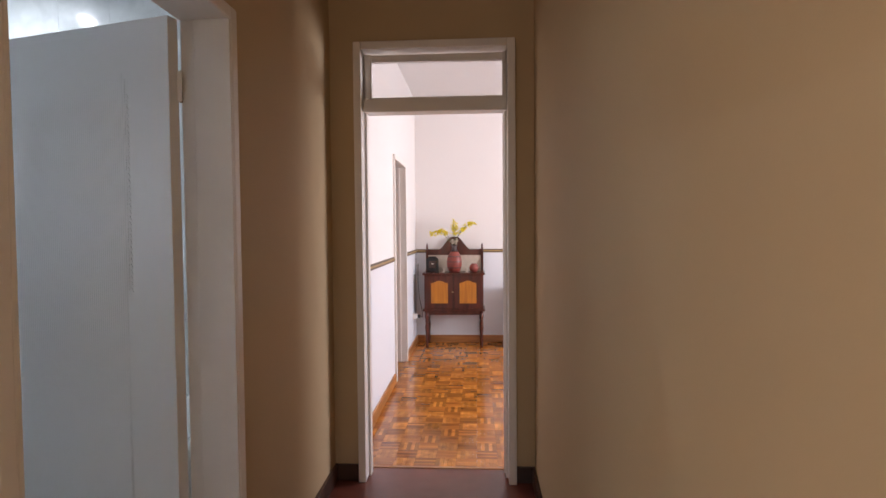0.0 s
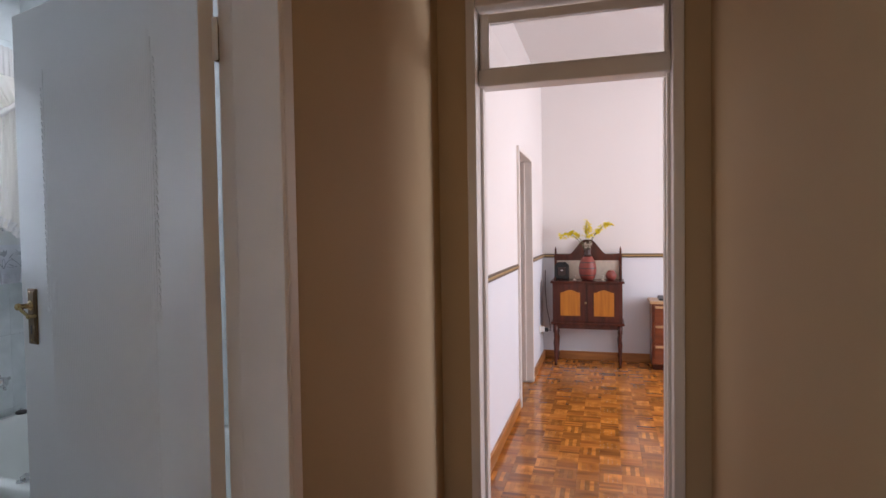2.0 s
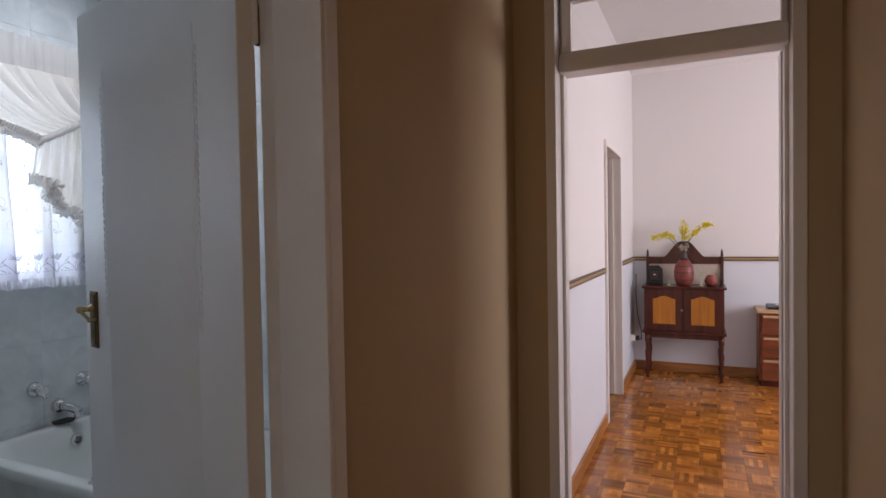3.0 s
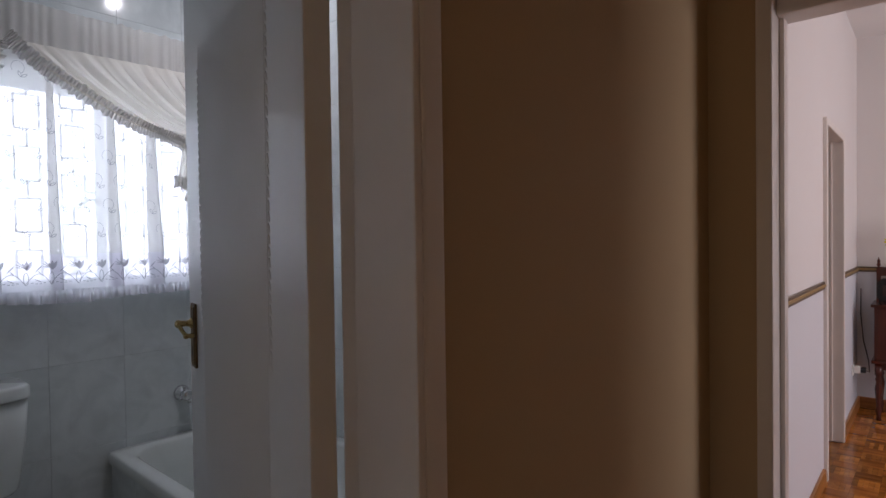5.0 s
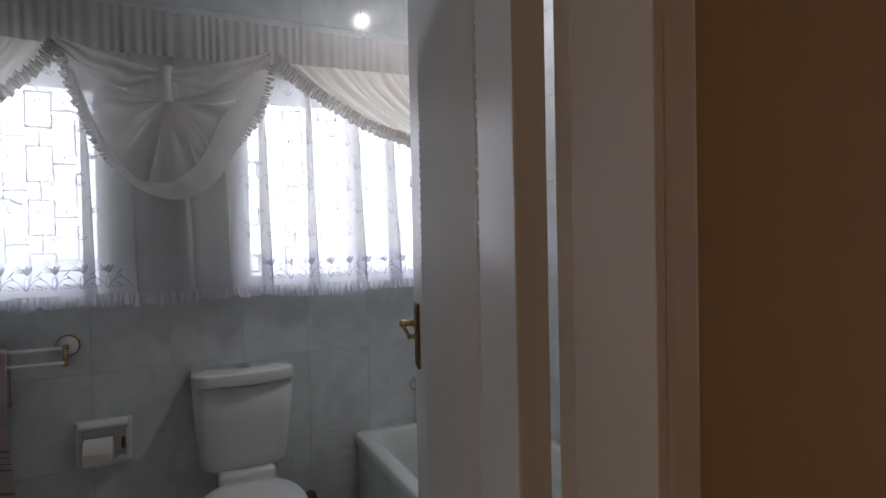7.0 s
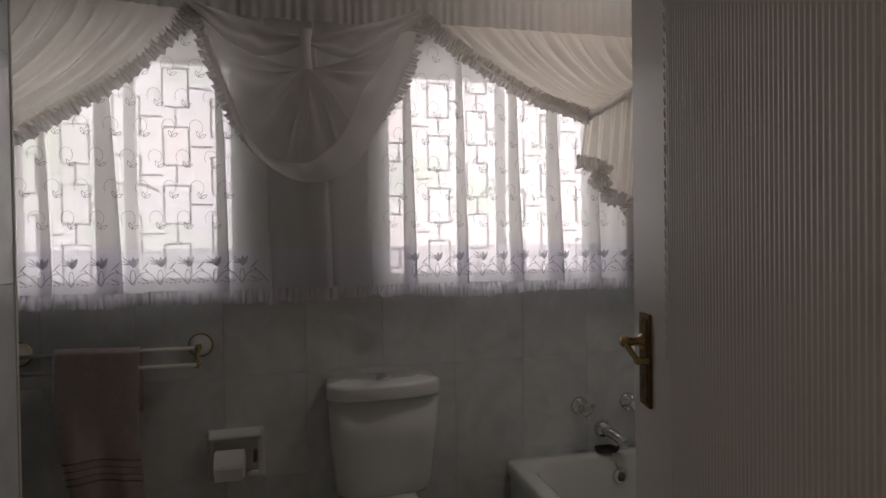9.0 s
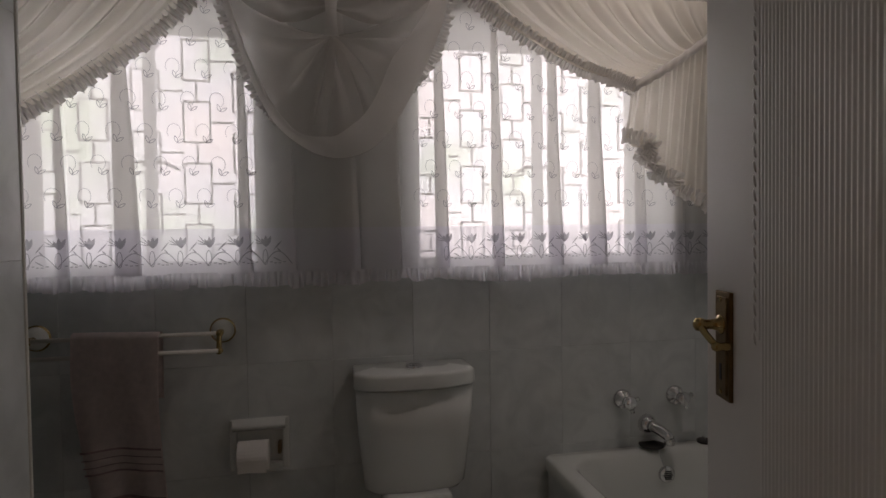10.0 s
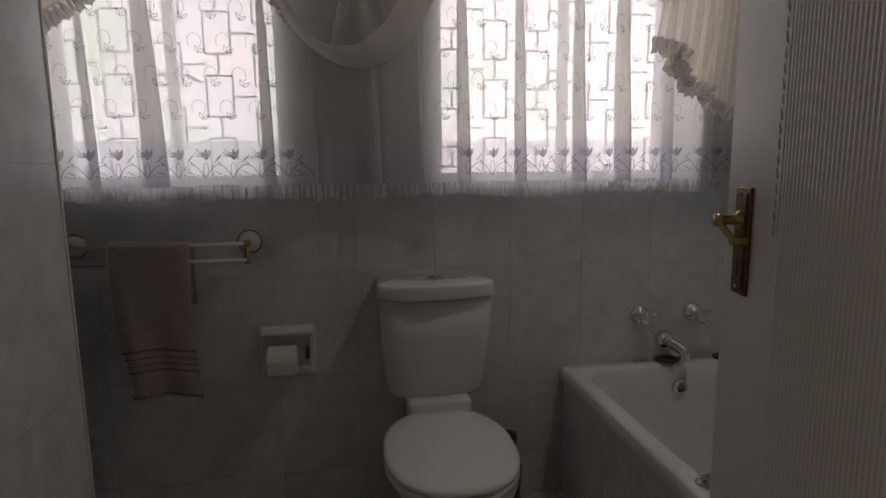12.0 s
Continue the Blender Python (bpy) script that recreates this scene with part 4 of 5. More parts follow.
tail(1, 2.258, 1.838, 2.60, 2.06, "tail")
tail(-1, 0.30, 1.60, 0.05, 1.75, "tail")

# centre festoon over the pier
PA, PB, LOW = (0.915, 2.12), (1.628, 2.15), (1.29, 1.585)


KNOT = (1.253, 1.96)
LIP = [PA, (0.965, 1.96), (1.06, 1.72), (1.17, 1.612), LOW, (1.41, 1.65), (1.53, 1.85), (1.6, 2.02), PB]


def festoon(u, v):
    """u along the hanging lip from one top corner to the other, v from the gathered knot out to the lip."""
    ly, lz = lerp_path(LIP, u)
    c = abs(2 * u - 1)
    wave = u * 66 + 7.0 * noise.noise((u * 9, 0.3, 7)) + 1.2 * v
    ridge = 2 * (1 - abs(math.sin(wave * 0.5))) ** 1.3 - 0.7
    broad = math.sin(u * 39 + 1.5 * noise.noise((u * 4, v * 2, 1)))
    near = (1 - 0.88 * smoothstep(0.16, 0.5, c)) * (0.75 + 0.5 * noise.noise((u * 23, 2, 0)))
    env = smoothstep(0.0, 0.1, v) * (1 - 0.95 * smoothstep(0.3, 0.95, v))
    depth = (0.028 * ridge * near + 0.014 * broad * smoothstep(0.1, 0.5, v)) * env
    belly = 0.05 * math.sin(math.pi * min(1, v * 0.95)) * (1 - 0.5 * c)
    # cloth towards the corners hangs in slack curves
    sag = 0.16 * smoothstep(0.35, 0.95, c) * v * (1 - v) * (1.25 - 0.25 * broad)
    return (DX + 0.03 + belly + depth, KNOT[0] + (ly - KNOT[0]) * v ** 0.92 + 0.006 * ridge * env, KNOT[1] + (lz - KNOT[1]) * v - sag)


part("festoon", sheet(festoon, 420, 44), festoon_cloth, swag_set, "festoon gathered in the middle over the pier", smooth=True)


def cross_swag(sgn):
    """A loose roll of cloth slung from the strap up to one corner."""
    y1, z1 = PA if sgn < 0 else PB

    def fn(u, v):
        y = KNOT[0] + (y1 - KNOT[0]) * u
        z = KNOT[1] + 0.085 + (z1 - KNOT[1] - 0.07) * u - 0.05 * math.sin(math.pi * u) * (0.4 + 0.6 * v)
        wide = 0.02 + 0.045 * math.sin(math.pi * min(1, u * 1.1)) + 0.02 * u
        a = v * 9 + 1.6 * noise.noise((u * 5, sgn, v * 2))
        return (DX + 0.05 + 0.02 * math.sin(math.pi * v) + 0.008 * math.sin(a), y, z - wide * (v - 0.3))
    return sheet(fn, 60, 26)


for sgn in (-1, 1):
    part("cross_swag", cross_swag(sgn), festoon_cloth, swag_set, "loose roll of voile slung to the corner", smooth=True)


def strap(u, v):
    z = 2.07 - 0.13 * v
    return (DX + 0.074 + 0.012 * math.cos((u - 0.5) * 2.6) + 0.012 * math.sin(math.pi * v), KNOT[0] + (u - 0.5) * (0.044 - 0.012 * math.sin(math.pi * v)), z)


part("strap", sheet(strap, 8, 10), lip_cloth, swag_set, "gathering strap", smooth=True)
lip_edge = [(DX + 0.03, y, z) for y, z in ((0.915, 2.12), (0.945, 2.0), (0.995, 1.86), (1.04, 1.75), (1.09, 1.675))]
part("frill", frill(lip_edge, 0.016, 320, 32, 0.8), frill_cloth, swag_set, "gathered frill edging", smooth=True)
lip_edge = [(DX + 0.03, y, z) for y, z in ((1.628, 2.13), (1.6, 2.0), (1.56, 1.9), (1.5, 1.79))]
part("frill", frill(lip_edge, 0.02, 260, 28, 0.8), frill_cloth, swag_set, "gathered frill edging", smooth=True)


def lip_roll(u, v):
    u = 0.08 + 0.86 * u
    y, z = lerp_path(LIP, u)
    d = math.hypot(KNOT[0] - y, KNOT[1] - z)
    k = v * (0.024 + 0.075 * smoothstep(0.3, 0.62, u) * (1 - 0.5 * smoothstep(0.75, 1, u)) + 0.012 * noise.noise((u * 9, 1, 0))) / d
    x = festoon(u, 1.0)[0] + 0.016 + 0.012 * math.sin(v * math.pi) + 0.035 * v
    return (x + 0.003 * math.sin(u * 60 + 2 * v), y + (KNOT[0] - y) * k, z + (KNOT[1] - z) * k)


part("lip", sheet(lip_roll, 120, 10), lip_cloth, swag_set, "doubled lip of the festoon", smooth=True)

# ---- towel rail and towel ----
rail = thing("towel_rail", "white double towel rail with porcelain and brass roses", "towel rail")
for y in (0.372, 0.899):
    part("rose", lathe([(0.036, BX), (0.036, BX + 0.006), (0.03, BX + 0.012), (0.028, BX + 0.018), (0.014, BX + 0.024)], 24, 'x', (0, y, 1.053)), porcelain, rail, "white porcelain rose", smooth=True)
    part("rose_rim", lathe([(0.037, BX), (0.04, BX + 0.003), (0.037, BX + 0.007)], 24, 'x', (0, y, 1.053)), brass, rail)
    arm = tube([(BX + 0.02, y, 1.053), (BX + 0.05, y, 1.053), (BX + 0.066, y, 1.04), (BX + 0.07, y, 1.022), (BX + 0.075, y, 1.004)], 0.008, 10)
    part("arm", arm, brass, rail, "brass bracket arm", smooth=True)
    for p in ((BX + 0.058, y, 1.053), (BX + 0.075, y, 1.002)):
        part("knob", lathe([(0.002, -0.012), (0.01, -0.007), (0.012, 0), (0.01, 0.007), (0.002, 0.012)], 14, 'y', p), brass, rail, smooth=True)
for x, z in ((BX + 0.058, 1.053), (BX + 0.085, 1.004)):
    part("bar", tube([(x, 0.372, z), (x, 0.899, z)], 0.0065, 12), white_plastic, rail, smooth=True)
towel = thing("hand_towel", "dusty pink terry towel folded over the rail", "towel")
TY0, TY1 = 0.497, 0.732


def terry(u, v):
    s = v * 1.02
    y = TY0 + (TY1 - TY0) * u + 0.006 * math.sin(v * 5 + 1)
    # front hangs low, short back fall
    if s < 0.12:
        x, z = BX + 0.05, 1.062 - (0.12 - s) * 1.6
    elif s < 0.2:
        a = (s - 0.12) / 0.08 * math.pi
        x, z = BX + 0.073 - 0.023 * math.cos(a), 1.062 + 0.014 * math.sin(a)
    else:
        d = (s - 0.2) / 0.82
        x, z = BX + 0.096 + 0.012 * math.sin(d * 2), 1.062 - 0.485 * d
    ripple = 0.006 * math.sin(u * 7 + 0.8) * smoothstep(0.2, 0.9, v) + 0.003 * noise.noise((u * 5, v * 7, 0))
    gather = smoothstep(0.3, 1.0, v)
    return (x + ripple + 0.006 * gather * math.sin(u * 11), y + 0.008 * (v - 0.5) + gather * (0.05 - 0.032 * u), z - 0.008 * u + 0.01 * gather * math.sin(math.pi * u))


bm = sheet(terry, 40, 90)
bmesh.ops.solidify(bm, geom=list(bm.faces), thickness=0.011)
part("cloth", bm, towel_mat, towel, smooth=True)
for d0, d1 in ((0.665, 0.678), (0.715, 0.722), (0.76, 0.767), (0.80, 0.812), (0.965, 0.985)):
    v0, v1 = 0.196 + d0 * 0.804, 0.196 + d1 * 0.804
    part("stripe", sheet(lambda u, v: tuple(Vector(terry(u, v0 + (v1 - v0) * v)) + Vector((0.0135, 0, 0))), 30, 2), towel_band, towel, "darker woven stripe")

# ---- paper holder ----
tp = thing("toilet_paper_holder", "white ceramic recessed paper holder with a roll", "paper holder")
y0, y1, z0, z1 = 0.912, 1.098, 0.60, 0.766
fr = bmesh.new()
box(BX, BX + 0.02, y0, y1, z1 - 0.035, z1, 0.008, bm=fr)
box(BX, BX + 0.02, y0, y0 + 0.024, z0, z1 - 0.03, 0.007, bm=fr)
box(BX, BX + 0.02, y1 - 0.024, y1, z0, z1 - 0.03, 0.007, bm=fr)
box(BX, BX + 0.02, y0 + 0.02, y1 - 0.02, z0, z0 + 0.022, 0.007, bm=fr)
part("frame", fr, porcelain, tp, smooth=False)
part("hood", sheet(lambda u, v: (BX + 0.018 + 0.024 * math.sin(math.pi * v), y0 + 0.012 + (y1 - y0 - 0.024) * u, z1 - 0.002 - 0.036 * v), 10, 8), porcelain, tp)
part("recess", box(BX + 0.001, BX + 0.004, y0 + 0.02, y1 - 0.02, z0 + 0.02, z1 - 0.03), porcelain, tp, "recess")
for y in (y0 + 0.03, y1 - 0.03):
    part("lug", box(BX + 0.005, BX + 0.045, y - 0.006, y + 0.006, 0.655, 0.69, 0.005), old_brass, tp)
roll = part("paper_roll", lathe([(0.018, 0.943), (0.044, 0.943), (0.046, 0.946), (0.046, 1.033), (0.044, 1.036), (0.018, 1.036)], 28, 'y', (BX + 0.05, 0, 0.66)), paper, tp, "white paper roll", smooth=False)
part("loose_sheet", sheet(lambda u, v: (BX + 0.0965 - 0.004 * v, 0.947 + 0.085 * u, 0.66 - 0.04 * v + 0.002 * math.sin(u * 5)), 8, 6), paper, roll)

# ---- toilet ----
wc = thing("toilet", "white close-coupled toilet with closed plastic seat", "toilet", (BX, 1.496, BF))


def superellipse(cx, cy, a, b, n=40, p=2.6, back=None):
    out = []
    for i in range(n):
        t = 2 * math.pi * i / n
        c, s = math.cos(t), math.sin(t)
        x = cx + a * math.copysign(abs(c) ** (2 / p), c)
        if back is not None:
            x = max(x, back)
        out.append((x, cy + b * math.copysign(abs(s) ** (2 / p), s)))
    return out


def loft(rings, bm=None, cap=True):
    """Rings of equal length: (outline, z)."""
    bm = bm or bmesh.new()
    vs = [[bm.verts.new((x, y, z)) for x, y in ring] for ring, z in rings]
    n = len(vs[0])
    for a, b in zip(vs, vs[1:]):
        for i in range(n):
            bm.faces.new((a[i], a[(i + 1) % n], b[(i + 1) % n], b[i]))
    if cap:
        bm.faces.new(vs[0])
        bm.faces.new(vs[-1])
    bmesh.ops.recalc_face_normals(bm, faces=bm.faces)
    return bm


def tank_ring(w, d, bow, n=24):
    """Flat at the wall, bowed in front."""
    front = [(d - bow * (2 * i / n - 1) ** 2 - 0.03 * abs(2 * i / n - 1) ** 8, -w + 2 * w * i / n) for i in range(n + 1)]
    return front + [(0.006, w), (0.006, -w)]


part("cistern", loft([(tank_ring(0.13, 0.125, 0.014), 0.462), (tank_ring(0.15, 0.143, 0.018), 0.467), (tank_ring(0.162, 0.153, 0.021), 0.482), (tank_ring(0.167, 0.158, 0.022), 0.52), (tank_ring(0.182, 0.171, 0.025), 0.66), (tank_ring(0.189, 0.18, 0.027), 0.802)]), porcelain, wc, smooth=True)
lid = loft([(tank_ring(0.188, 0.182, 0.027), 0.806), (tank_ring(0.193, 0.19, 0.028), 0.809), (tank_ring(0.194, 0.191, 0.028), 0.814), (tank_ring(0.193, 0.19, 0.028), 0.847), (tank_ring(0.191, 0.188, 0.028), 0.853),
            (tank_ring(0.186, 0.183, 0.028), 0.8565), (tank_ring(0.175, 0.172, 0.026), 0.858), (tank_ring(0.124, 0.12, 0.02), 0.859)])
part("cistern_lid", lid, porcelain, wc, smooth=True)
btn = part("flush_button", lathe([(0.027, 0.858), (0.027, 0.868), (0.022, 0.871), (0.018, 0.869), (0.002, 0.869)], 24, 'z', (0.105, 0.0, 0)), chrome, wc, "chrome flush button", smooth=True)
pan = [(superellipse(0.3, 0, 0.17, 0.11, 40, 2.4), 0.0), (superellipse(0.3, 0, 0.16, 0.1, 40, 2.4), 0.06), (superellipse(0.33, 0, 0.18, 0.105, 40, 2.4), 0.2),
       (superellipse(0.38, 0, 0.26, 0.16, 40, 2.3), 0.31), (superellipse(0.39, 0, 0.275, 0.182, 40, 2.3), 0.385), (superellipse(0.39, 0, 0.268, 0.176, 40, 2.3), 0.398)]
part("pan", loft(pan), porcelain, wc, smooth=True)
part("pan_shelf", box(0.01, 0.19, -0.108, 0.108, 0.3, 0.474, 0.02, 3), porcelain, wc, smooth=True)
seat = [(superellipse(0.415, -0.01, 0.245, 0.186, 48, 2.35, 0.185), 0.4), (superellipse(0.415, -0.01, 0.25, 0.19, 48, 2.35, 0.182), 0.406), (superellipse(0.415, -0.01, 0.25, 0.19, 48, 2.35, 0.182), 0.416),
        (superellipse(0.415, -0.01, 0.244, 0.185, 48, 2.35, 0.184), 0.421)]
part("seat", loft(seat), seat_plastic, wc, smooth=True)
sl = [(superellipse(0.415, -0.01, 0.244, 0.186, 48, 2.35, 0.183), 0.423), (superellipse(0.415, -0.01, 0.249, 0.19, 48, 2.35, 0.18), 0.428), (superellipse(0.415, -0.01, 0.247, 0.188, 48, 2.35, 0.181), 0.436),
      (superellipse(0.415, -0.01, 0.232, 0.176, 48, 2.35, 0.188), 0.442), (superellipse(0.415, -0.01, 0.18, 0.13, 48, 2.35, 0.23), 0.445)]
part("seat_lid", loft(sl), seat_plastic, wc, "closed white seat lid", smooth=True)
for s in (-1, 1):
    part("hinge_cap", lathe([(0.012, s * 0.06 - 0.012), (0.014, s * 0.06), (0.012, s * 0.06 + 0.012)], 14, 'y', (0.178, 0, 0.44)), seat_plastic, wc)

brush = thing("toilet_brush", "dark toilet brush in a small holder behind the pan", "toilet brush", (BX + 0.14, 1.74, BF))
part("holder", lathe([(0.05, 0), (0.052, 0.01), (0.042, 0.1), (0.047, 0.2), (0.044, 0.2), (0.038, 0.1)], 20), clay_dark, brush, smooth=True)
part("handle", lathe([(0.008, 0.06), (0.008, 0.24), (0.02, 0.26), (0.03, 0.29), (0.025, 0.32), (0.004, 0.33)], 14), clay_dark, brush, smooth=True)

# ---- bathtub ----
tub = thing("bathtub", "white built-in bathtub with tiled front panel", "bathtub", (0, 0, 0))
BZ = 0.553
bx0, bx1, by0, by1 = BX + 0.002, -1.16, 1.975, BR - 0.006


def rrect(x0, x1, y0, y1, r, n=8):
    pts = []
    for cx, cy, a0 in ((x1 - r, y1 - r, 0), (x0 + r, y1 - r, 90), (x0 + r, y0 + r, 180), (x1 - r, y0 + r, 270)):
        for i in range(n + 1):
            a = radians(a0 + 90 * i / n)
            pts.append((cx + r * math.cos(a), cy + r * math.sin(a)))
    return pts


rings = [(rrect(bx0, bx1, by0, by1, 0.02), BZ - 0.045), (rrect(bx0, bx1, by0, by1, 0.02), BZ - 0.008), (rrect(bx0 + 0.007, bx1 - 0.007, by0 + 0.007, by1 - 0.004, 0.025), BZ),
         (rrect(bx0 + 0.05, bx1 - 0.06, by0 + 0.055, by1 - 0.045, 0.1), BZ - 0.001), (rrect(bx0 + 0.066, bx1 - 0.075, by0 + 0.07, by1 - 0.058, 0.1), BZ - 0.012),
         (rrect(bx0 + 0.085, bx1 - 0.12, by0 + 0.09, by1 - 0.075, 0.11), BZ - 0.12), (rrect(bx0 + 0.12, bx1 - 0.26, by0 + 0.125, by1 - 0.11, 0.12), BZ - 0.36), (rrect(bx0 + 0.2, bx1 - 0.36, by0 + 0.19, by1 - 0.17, 0.1), BZ - 0.4)]
part("shell", loft(rings, None, False), enamel, tub, smooth=True)
fl_ = bmesh.new()
fl_.faces.new([fl_.verts.new((x, y, BZ - 0.4)) for x, y in rings[-1][0]])
part("tub_floor", fl_, enamel, tub)
apron = part("apron", box(bx0 + 0.01, bx1 - 0.005, by0 + 0.018, by0 + 0.04, BF, BZ - 0.044), grout_mat, tub, "tiled front panel")
ov = part("overflow", lathe([(0.03, BX + 0.084), (0.03, BX + 0.094), (0.026, BX + 0.098), (0.002, BX + 0.098)], 22, 'x', (0, 2.41, 0.474)), chrome, tub, "chrome overflow rose", smooth=True)
for i in range(5):
    part("slot", box(BX + 0.098, BX + 0.1, 2.41 - 0.018 + 0.003 * abs(i - 2), 2.41 + 0.018 - 0.003 * abs(i - 2), 0.46 + i * 0.007 - 0.0018, 0.46 + i * 0.007 + 0.0018), black_plastic, ov)
part("chain", tube([(BX + 0.09, 2.40, 0.5), (BX + 0.07, 2.397, 0.53), (BX + 0.06, 2.395, 0.56)], 0.002, 5), chrome, tub)
gy = by0 + 0.045
gr = tube([(-2.1, gy, BZ - 0.002), (-2.1, gy, BZ + 0.014), (-2.085, gy, BZ + 0.024), (-2.03, gy, BZ + 0.028), (-1.96, gy, BZ + 0.028), (-1.905, gy, BZ + 0.024), (-1.89, gy, BZ + 0.014), (-1.89, gy, BZ - 0.002)], 0.009, 12)
for x in (-2.1, -1.89):
    lathe([(0.02, BZ), (0.019, BZ + 0.004), (0.011, BZ + 0.007)], 16, 'z', (x, gy, 0), gr)
part("grab_handle", gr, chrome, tub, "chrome grab handle", smooth=True)

for y in (2.285, 2.500):
    tap = thing("bath_tap", "chrome cross-head wall tap above the bath", "tap", (BX, y, 0.732), group="bath taps")
    part("rose", lathe([(0.036, 0), (0.036, 0.004), (0.028, 0.014), (0.018, 0.02), (0.016, 0.042)], 24, 'x'), chrome, tap, smooth=True)
    part("head", lathe([(0.016, 0.04), (0.024, 0.046), (0.026, 0.062), (0.018, 0.072), (0.002, 0.074)], 20, 'x'), chrome, tap, smooth=True)
    for a in (20, 110, 200, 290):
        c, s = math.cos(radians(a)), math.sin(radians(a))
        part("spoke", tube([(0.054, 0.018 * c, 0.018 * s), (0.054, 0.04 * c, 0.04 * s)], 0.0065, 8, None, 1.2), chrome, tap, smooth=True)
spout = thing("bath_spout", "chrome wall spout with diverter above the bath", "tap", (BX, 2.385, 0.632))
part("rose", lathe([(0.036, 0), (0.036, 0.005), (0.03, 0.018), (0.022, 0.03)], 24, 'x'), chrome, spout, smooth=True)
part("spout_pipe", tube([(0.02, 0, 0), (0.04, 0.008, -0.002), (0.065, 0.02, -0.009), (0.085, 0.031, -0.02), (0.096, 0.036, -0.03)], 0.021, 14, None, 0.85), chrome, spout, smooth=True)
part("outlet", lathe([(0.017, -0.05), (0.019, -0.046), (0.019, -0.03), (0.015, -0.025)], 16, 'z', (0.092, 0.035, 0)), chrome, spout, smooth=True)
sp = thing("bath_plug", "black rubber bath plug on the tub rim", "bath plug", (BX + 0.035, 2.6, BZ + 0.001))
part("disc", lathe([(0.024, 0), (0.026, 0.008), (0.02, 0.013), (0.008, 0.014)], 20), dark_rubber, sp)
part("ring", tube([(-0.008, 0, 0.014), (-0.006, 0, 0.024), (0.006, 0, 0.024), (0.008, 0, 0.014)], 0.002, 6), chrome, sp)
sd = thing("soap_dish", "dark green soap dish under the spout", "soap dish", (BX + 0.035, 2.385, BZ + 0.001))
part("bowl", lathe([(0.022, 0), (0.04, 0.006), (0.044, 0.012), (0.03, 0.01), (0.004, 0.008)], 22, 'z', (0, 0, 0), None, 1.1), dark_rubber, sd, smooth=True)

for lx, y, lit in ((-2.337, 2.238, True), (-2.156, 1.317, False)):
    dl = thing("downlight", "small round chrome ceiling downlight, " + ("lit" if lit else "switched off"), "ceiling lamp", (lx, y, BT), group="bathroom downlights")
    part("bezel", lathe([(0.023, -0.001), (0.023, -0.004), (0.017, -0.006), (0.013, -0.004)], 24), chrome, dl, smooth=True)
    part("lens", lathe([(0.0125, -0.004), (0.009, -0.006), (0.002, -0.0065)], 20), lamp_glow if lit else white_plastic, dl, "lit lens" if lit else "unlit lens")
    if lit:
        lamp = new("downlight_lamp", bpy.data.lights.new("downlight_lamp", 'AREA'))
        lamp.data.shape, lamp.data.size, lamp.data.energy, lamp.data.color = 'DISK', 0.022, DOWNLIGHT, (0.92, 0.96, 1.0)
        lamp.location = (lx, y, BT - 0.0085)

# ---- wall tiles, floor tiles and parquet ----
TILES = {}


def tile_piece(w, h, axis, name, parent, at, mat):
    key = (round(w, 3), round(h, 3), axis, mat.name)
    if key not in TILES:
        d = 0.006
        ext = {'x': (0, d, 0, w, 0, h), '-y': (0, w, -d, 0, 0, h), '+y': (0, w, 0, d, 0, h), 'z': (0, w, 0, h, -d, 0)}[axis]
        b = box(*ext)
        bmesh.ops.bevel(b, geom=list(b.edges), offset=0.0007, segments=1, affect='EDGES')
        me = bpy.data.meshes.new("tile")
        b.to_mesh(me)
        b.free()
        me.materials.append(mat)
        TILES[key] = me
    o = new(name, TILES[key])
    o.location = at
    o.parent = parent
    return o


G = 0.0007


def lay(parent, axis, plane, a0, a1, zs, wid, start, holes=(), mat=None):
    for z0, z1 in zip(zs, zs[1:]):
        cuts = [a0]
        a = start
        while a < a1:
            if a > a0 + 0.01:
                cuts.append(a)
            a += wid
        cuts.append(a1)
        for p, q in zip(cuts, cuts[1:]):
            pieces = [(p, q, z0, z1)]
            for hy0, hy1, hz0, hz1 in holes:
                nxt = []
                for (pa, pb, za, zb) in pieces:
                    if pb <= hy0 or pa >= hy1 or zb <= hz0 or za >= hz1:
                        nxt.append((pa, pb, za, zb))
                        continue
                    if za < hz0:
                        nxt.append((pa, pb, za, hz0))
                    if zb > hz1:
                        nxt.append((pa, pb, hz1, zb))
                    za2, zb2 = max(za, hz0), min(zb, hz1)
                    if pa < hy0:
                        nxt.append((pa, hy0, za2, zb2))
                    if pb > hy1:
                        nxt.append((hy1, pb, za2, zb2))
                pieces = nxt
            for pa, pb, za, zb in pieces:
                if pb - pa < 0.012 or zb - za < 0.012:
                    continue
                at = {'x': (plane, pa + G / 2, za + G / 2), '+y': (pa + G / 2, plane, za + G / 2), '-y': (pa + G / 2, plane, za + G / 2)}[axis]
                tile_piece(pb - pa - G, zb - za - G, axis, "tile", parent, at, mat or tile_mat)


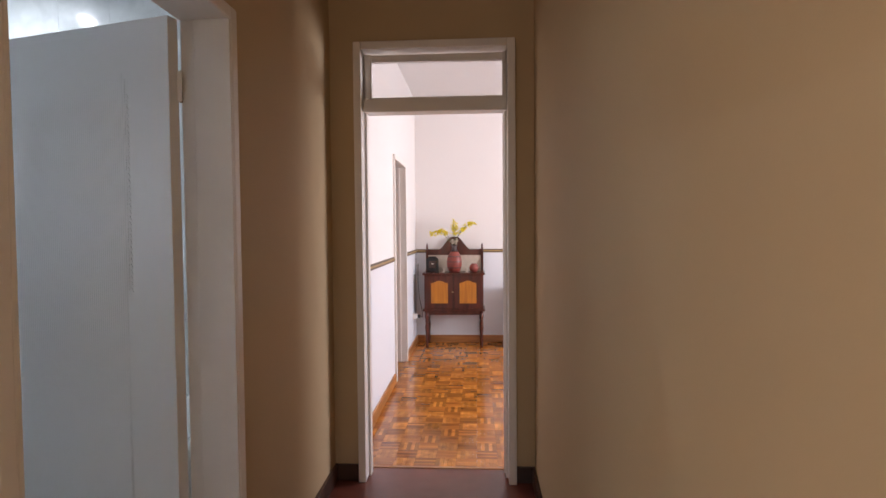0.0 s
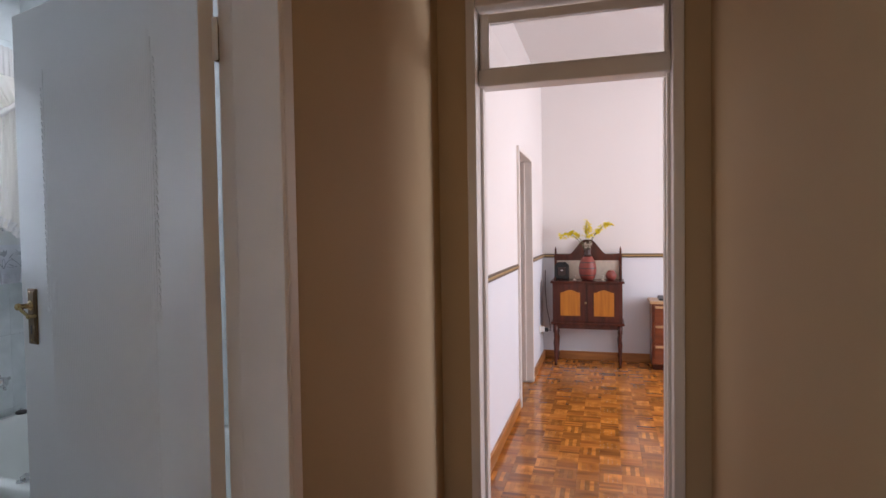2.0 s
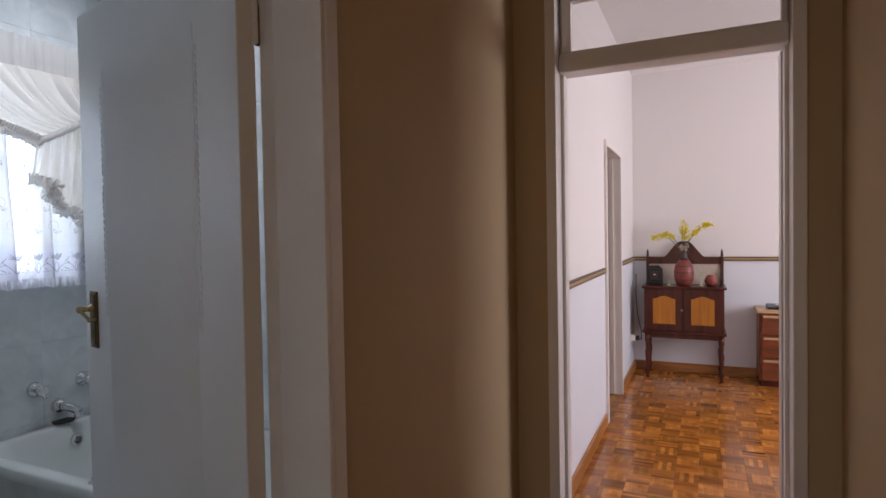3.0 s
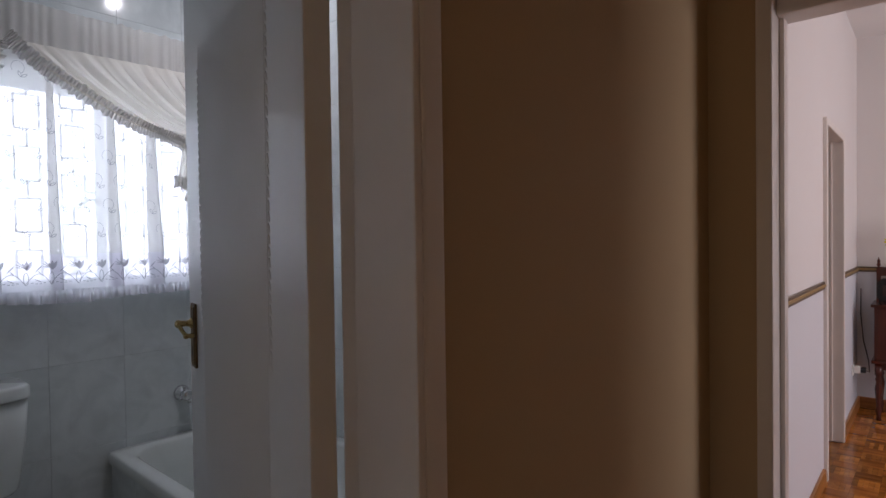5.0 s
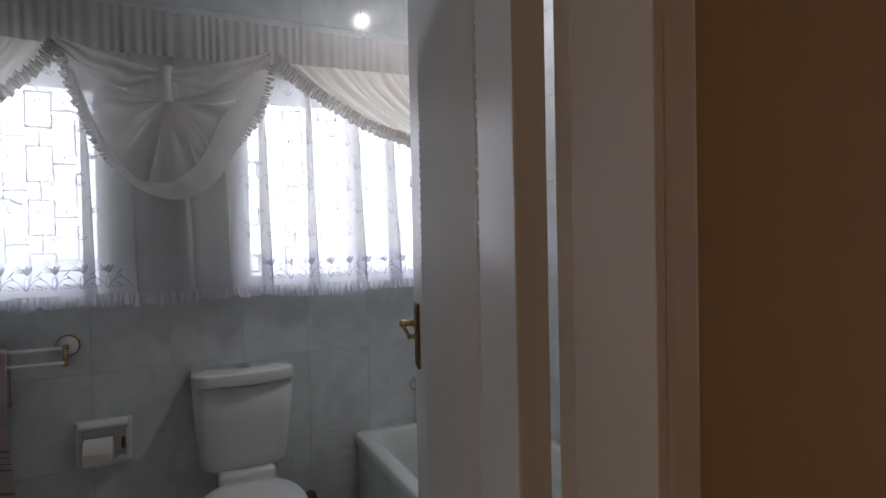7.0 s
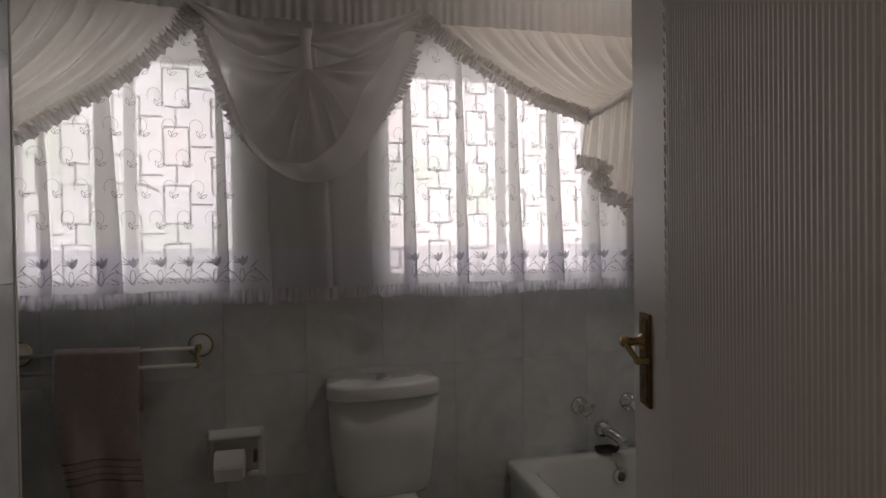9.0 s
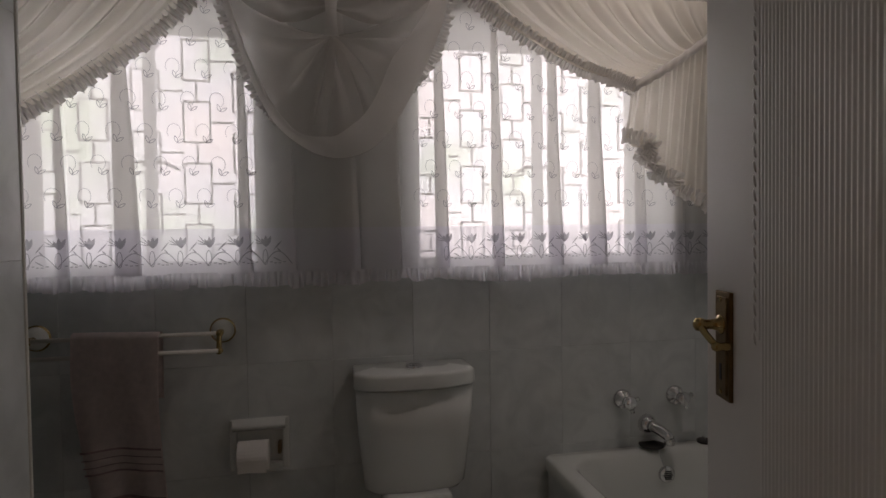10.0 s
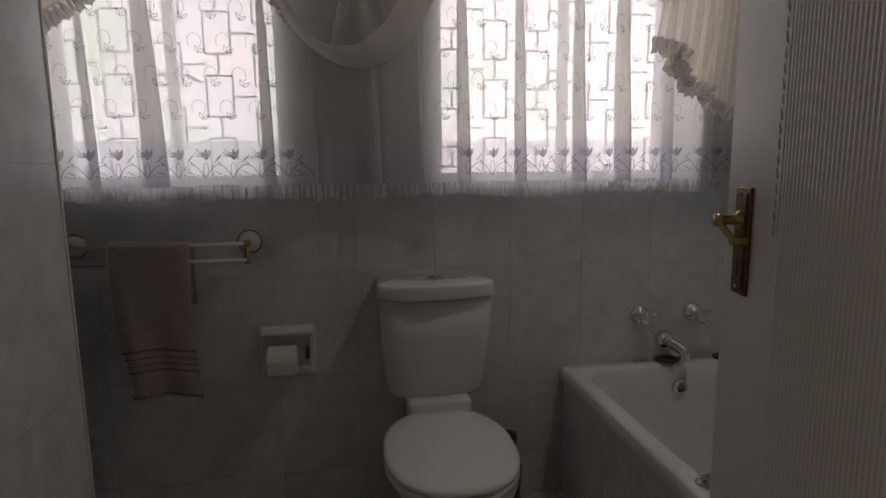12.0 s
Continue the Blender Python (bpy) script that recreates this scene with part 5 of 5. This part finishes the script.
zs = [BF, 0.229, 0.584, 0.939, 1.294, 1.649, 2.004, 2.359, BT]
lay(wall_window, 'x', BX - 0.006, -0.47, BR, zs, 0.27, -0.38, [(W1[0], W1[1], Z0, Z1), (W2[0], W2[1], Z0, Z1)])
lay(wall_bath, '-y', BR, BX, HL - 0.16, zs, 0.27, BX + 0.2)
lay(wall_nib, '+y', 0.586, -2.369, HL - 0.16, [BF, 0.265, 0.785, 1.305, 1.825, 2.345, BT], 0.4, -2.369 + 0.4)
lay(apron, '-y', by0 + 0.018, bx0 + 0.012, bx1 - 0.006, [BF, 0.229, BZ - 0.046], 0.27, bx0 + 0.26)
for i in range(7):
    for j in range(8):
        x0, y0 = BX + i * 0.3, 0.6 + j * 0.3 - 0.3
        x1, y1 = min(x0 + 0.3, HL - 0.06), min(y0 + 0.3, by0)
        if x1 - x0 > 0.02 and y1 - y0 > 0.02:
            o = tile_piece(x1 - x0 - 0.004, y1 - y0 - 0.004, 'z', "floor_tile", bpy.data.objects["floor_bathroom"], (x0 + 0.002, y0 + 0.002, BF), floor_tile_mat)

BLOCK, FING = 0.124, 5


def block_mesh(turn):
    b = bmesh.new()
    w = BLOCK / FING
    for k in range(FING):
        e = (k * w + 0.0002, (k + 1) * w - 0.0002, 0.0002, BLOCK - 0.0002)
        x0, x1, y0, y1 = e if not turn else (e[2], e[3], e[0], e[1])
        box(x0, x1, y0, y1, -0.012, 0.0, 0.0004, 1, bm=b)
    me = bpy.data.meshes.new("parquet_block")
    b.to_mesh(me)
    b.free()
    me.materials.append(parquet_cross if turn else parquet_mat)
    return me


blocks = [block_mesh(0), block_mesh(1)]
fp = bpy.data.objects["floor_side_room"]
count = 0
fields = [bmesh.new(), bmesh.new()]
ny = int((SF - 3.152) / BLOCK) + 1
for j in range(ny):
    for i in range(int((SR - SL) / BLOCK)):
        x, y = SL + i * BLOCK, 3.152 + j * BLOCK
        turn = (i + j) % 2
        if y + BLOCK > SF + 0.1:
            continue
        if i < 12 and count < 300:
            o = new("parquet_block", blocks[turn])
            o.location = (x, y, 0)
            o.parent = fp
            count += 1
        else:
            rest = fields[turn]
            k0 = len(rest.verts)
            rest.from_mesh(blocks[turn])
            rest.verts.ensure_lookup_table()
            for v in rest.verts[k0:]:
                v.co += Vector((x, y, 0))
for bm, mt in zip(fields, (parquet_mat, parquet_cross)):
    tagged(part("parquet_field", bm, mt, fp), kind="stuff")
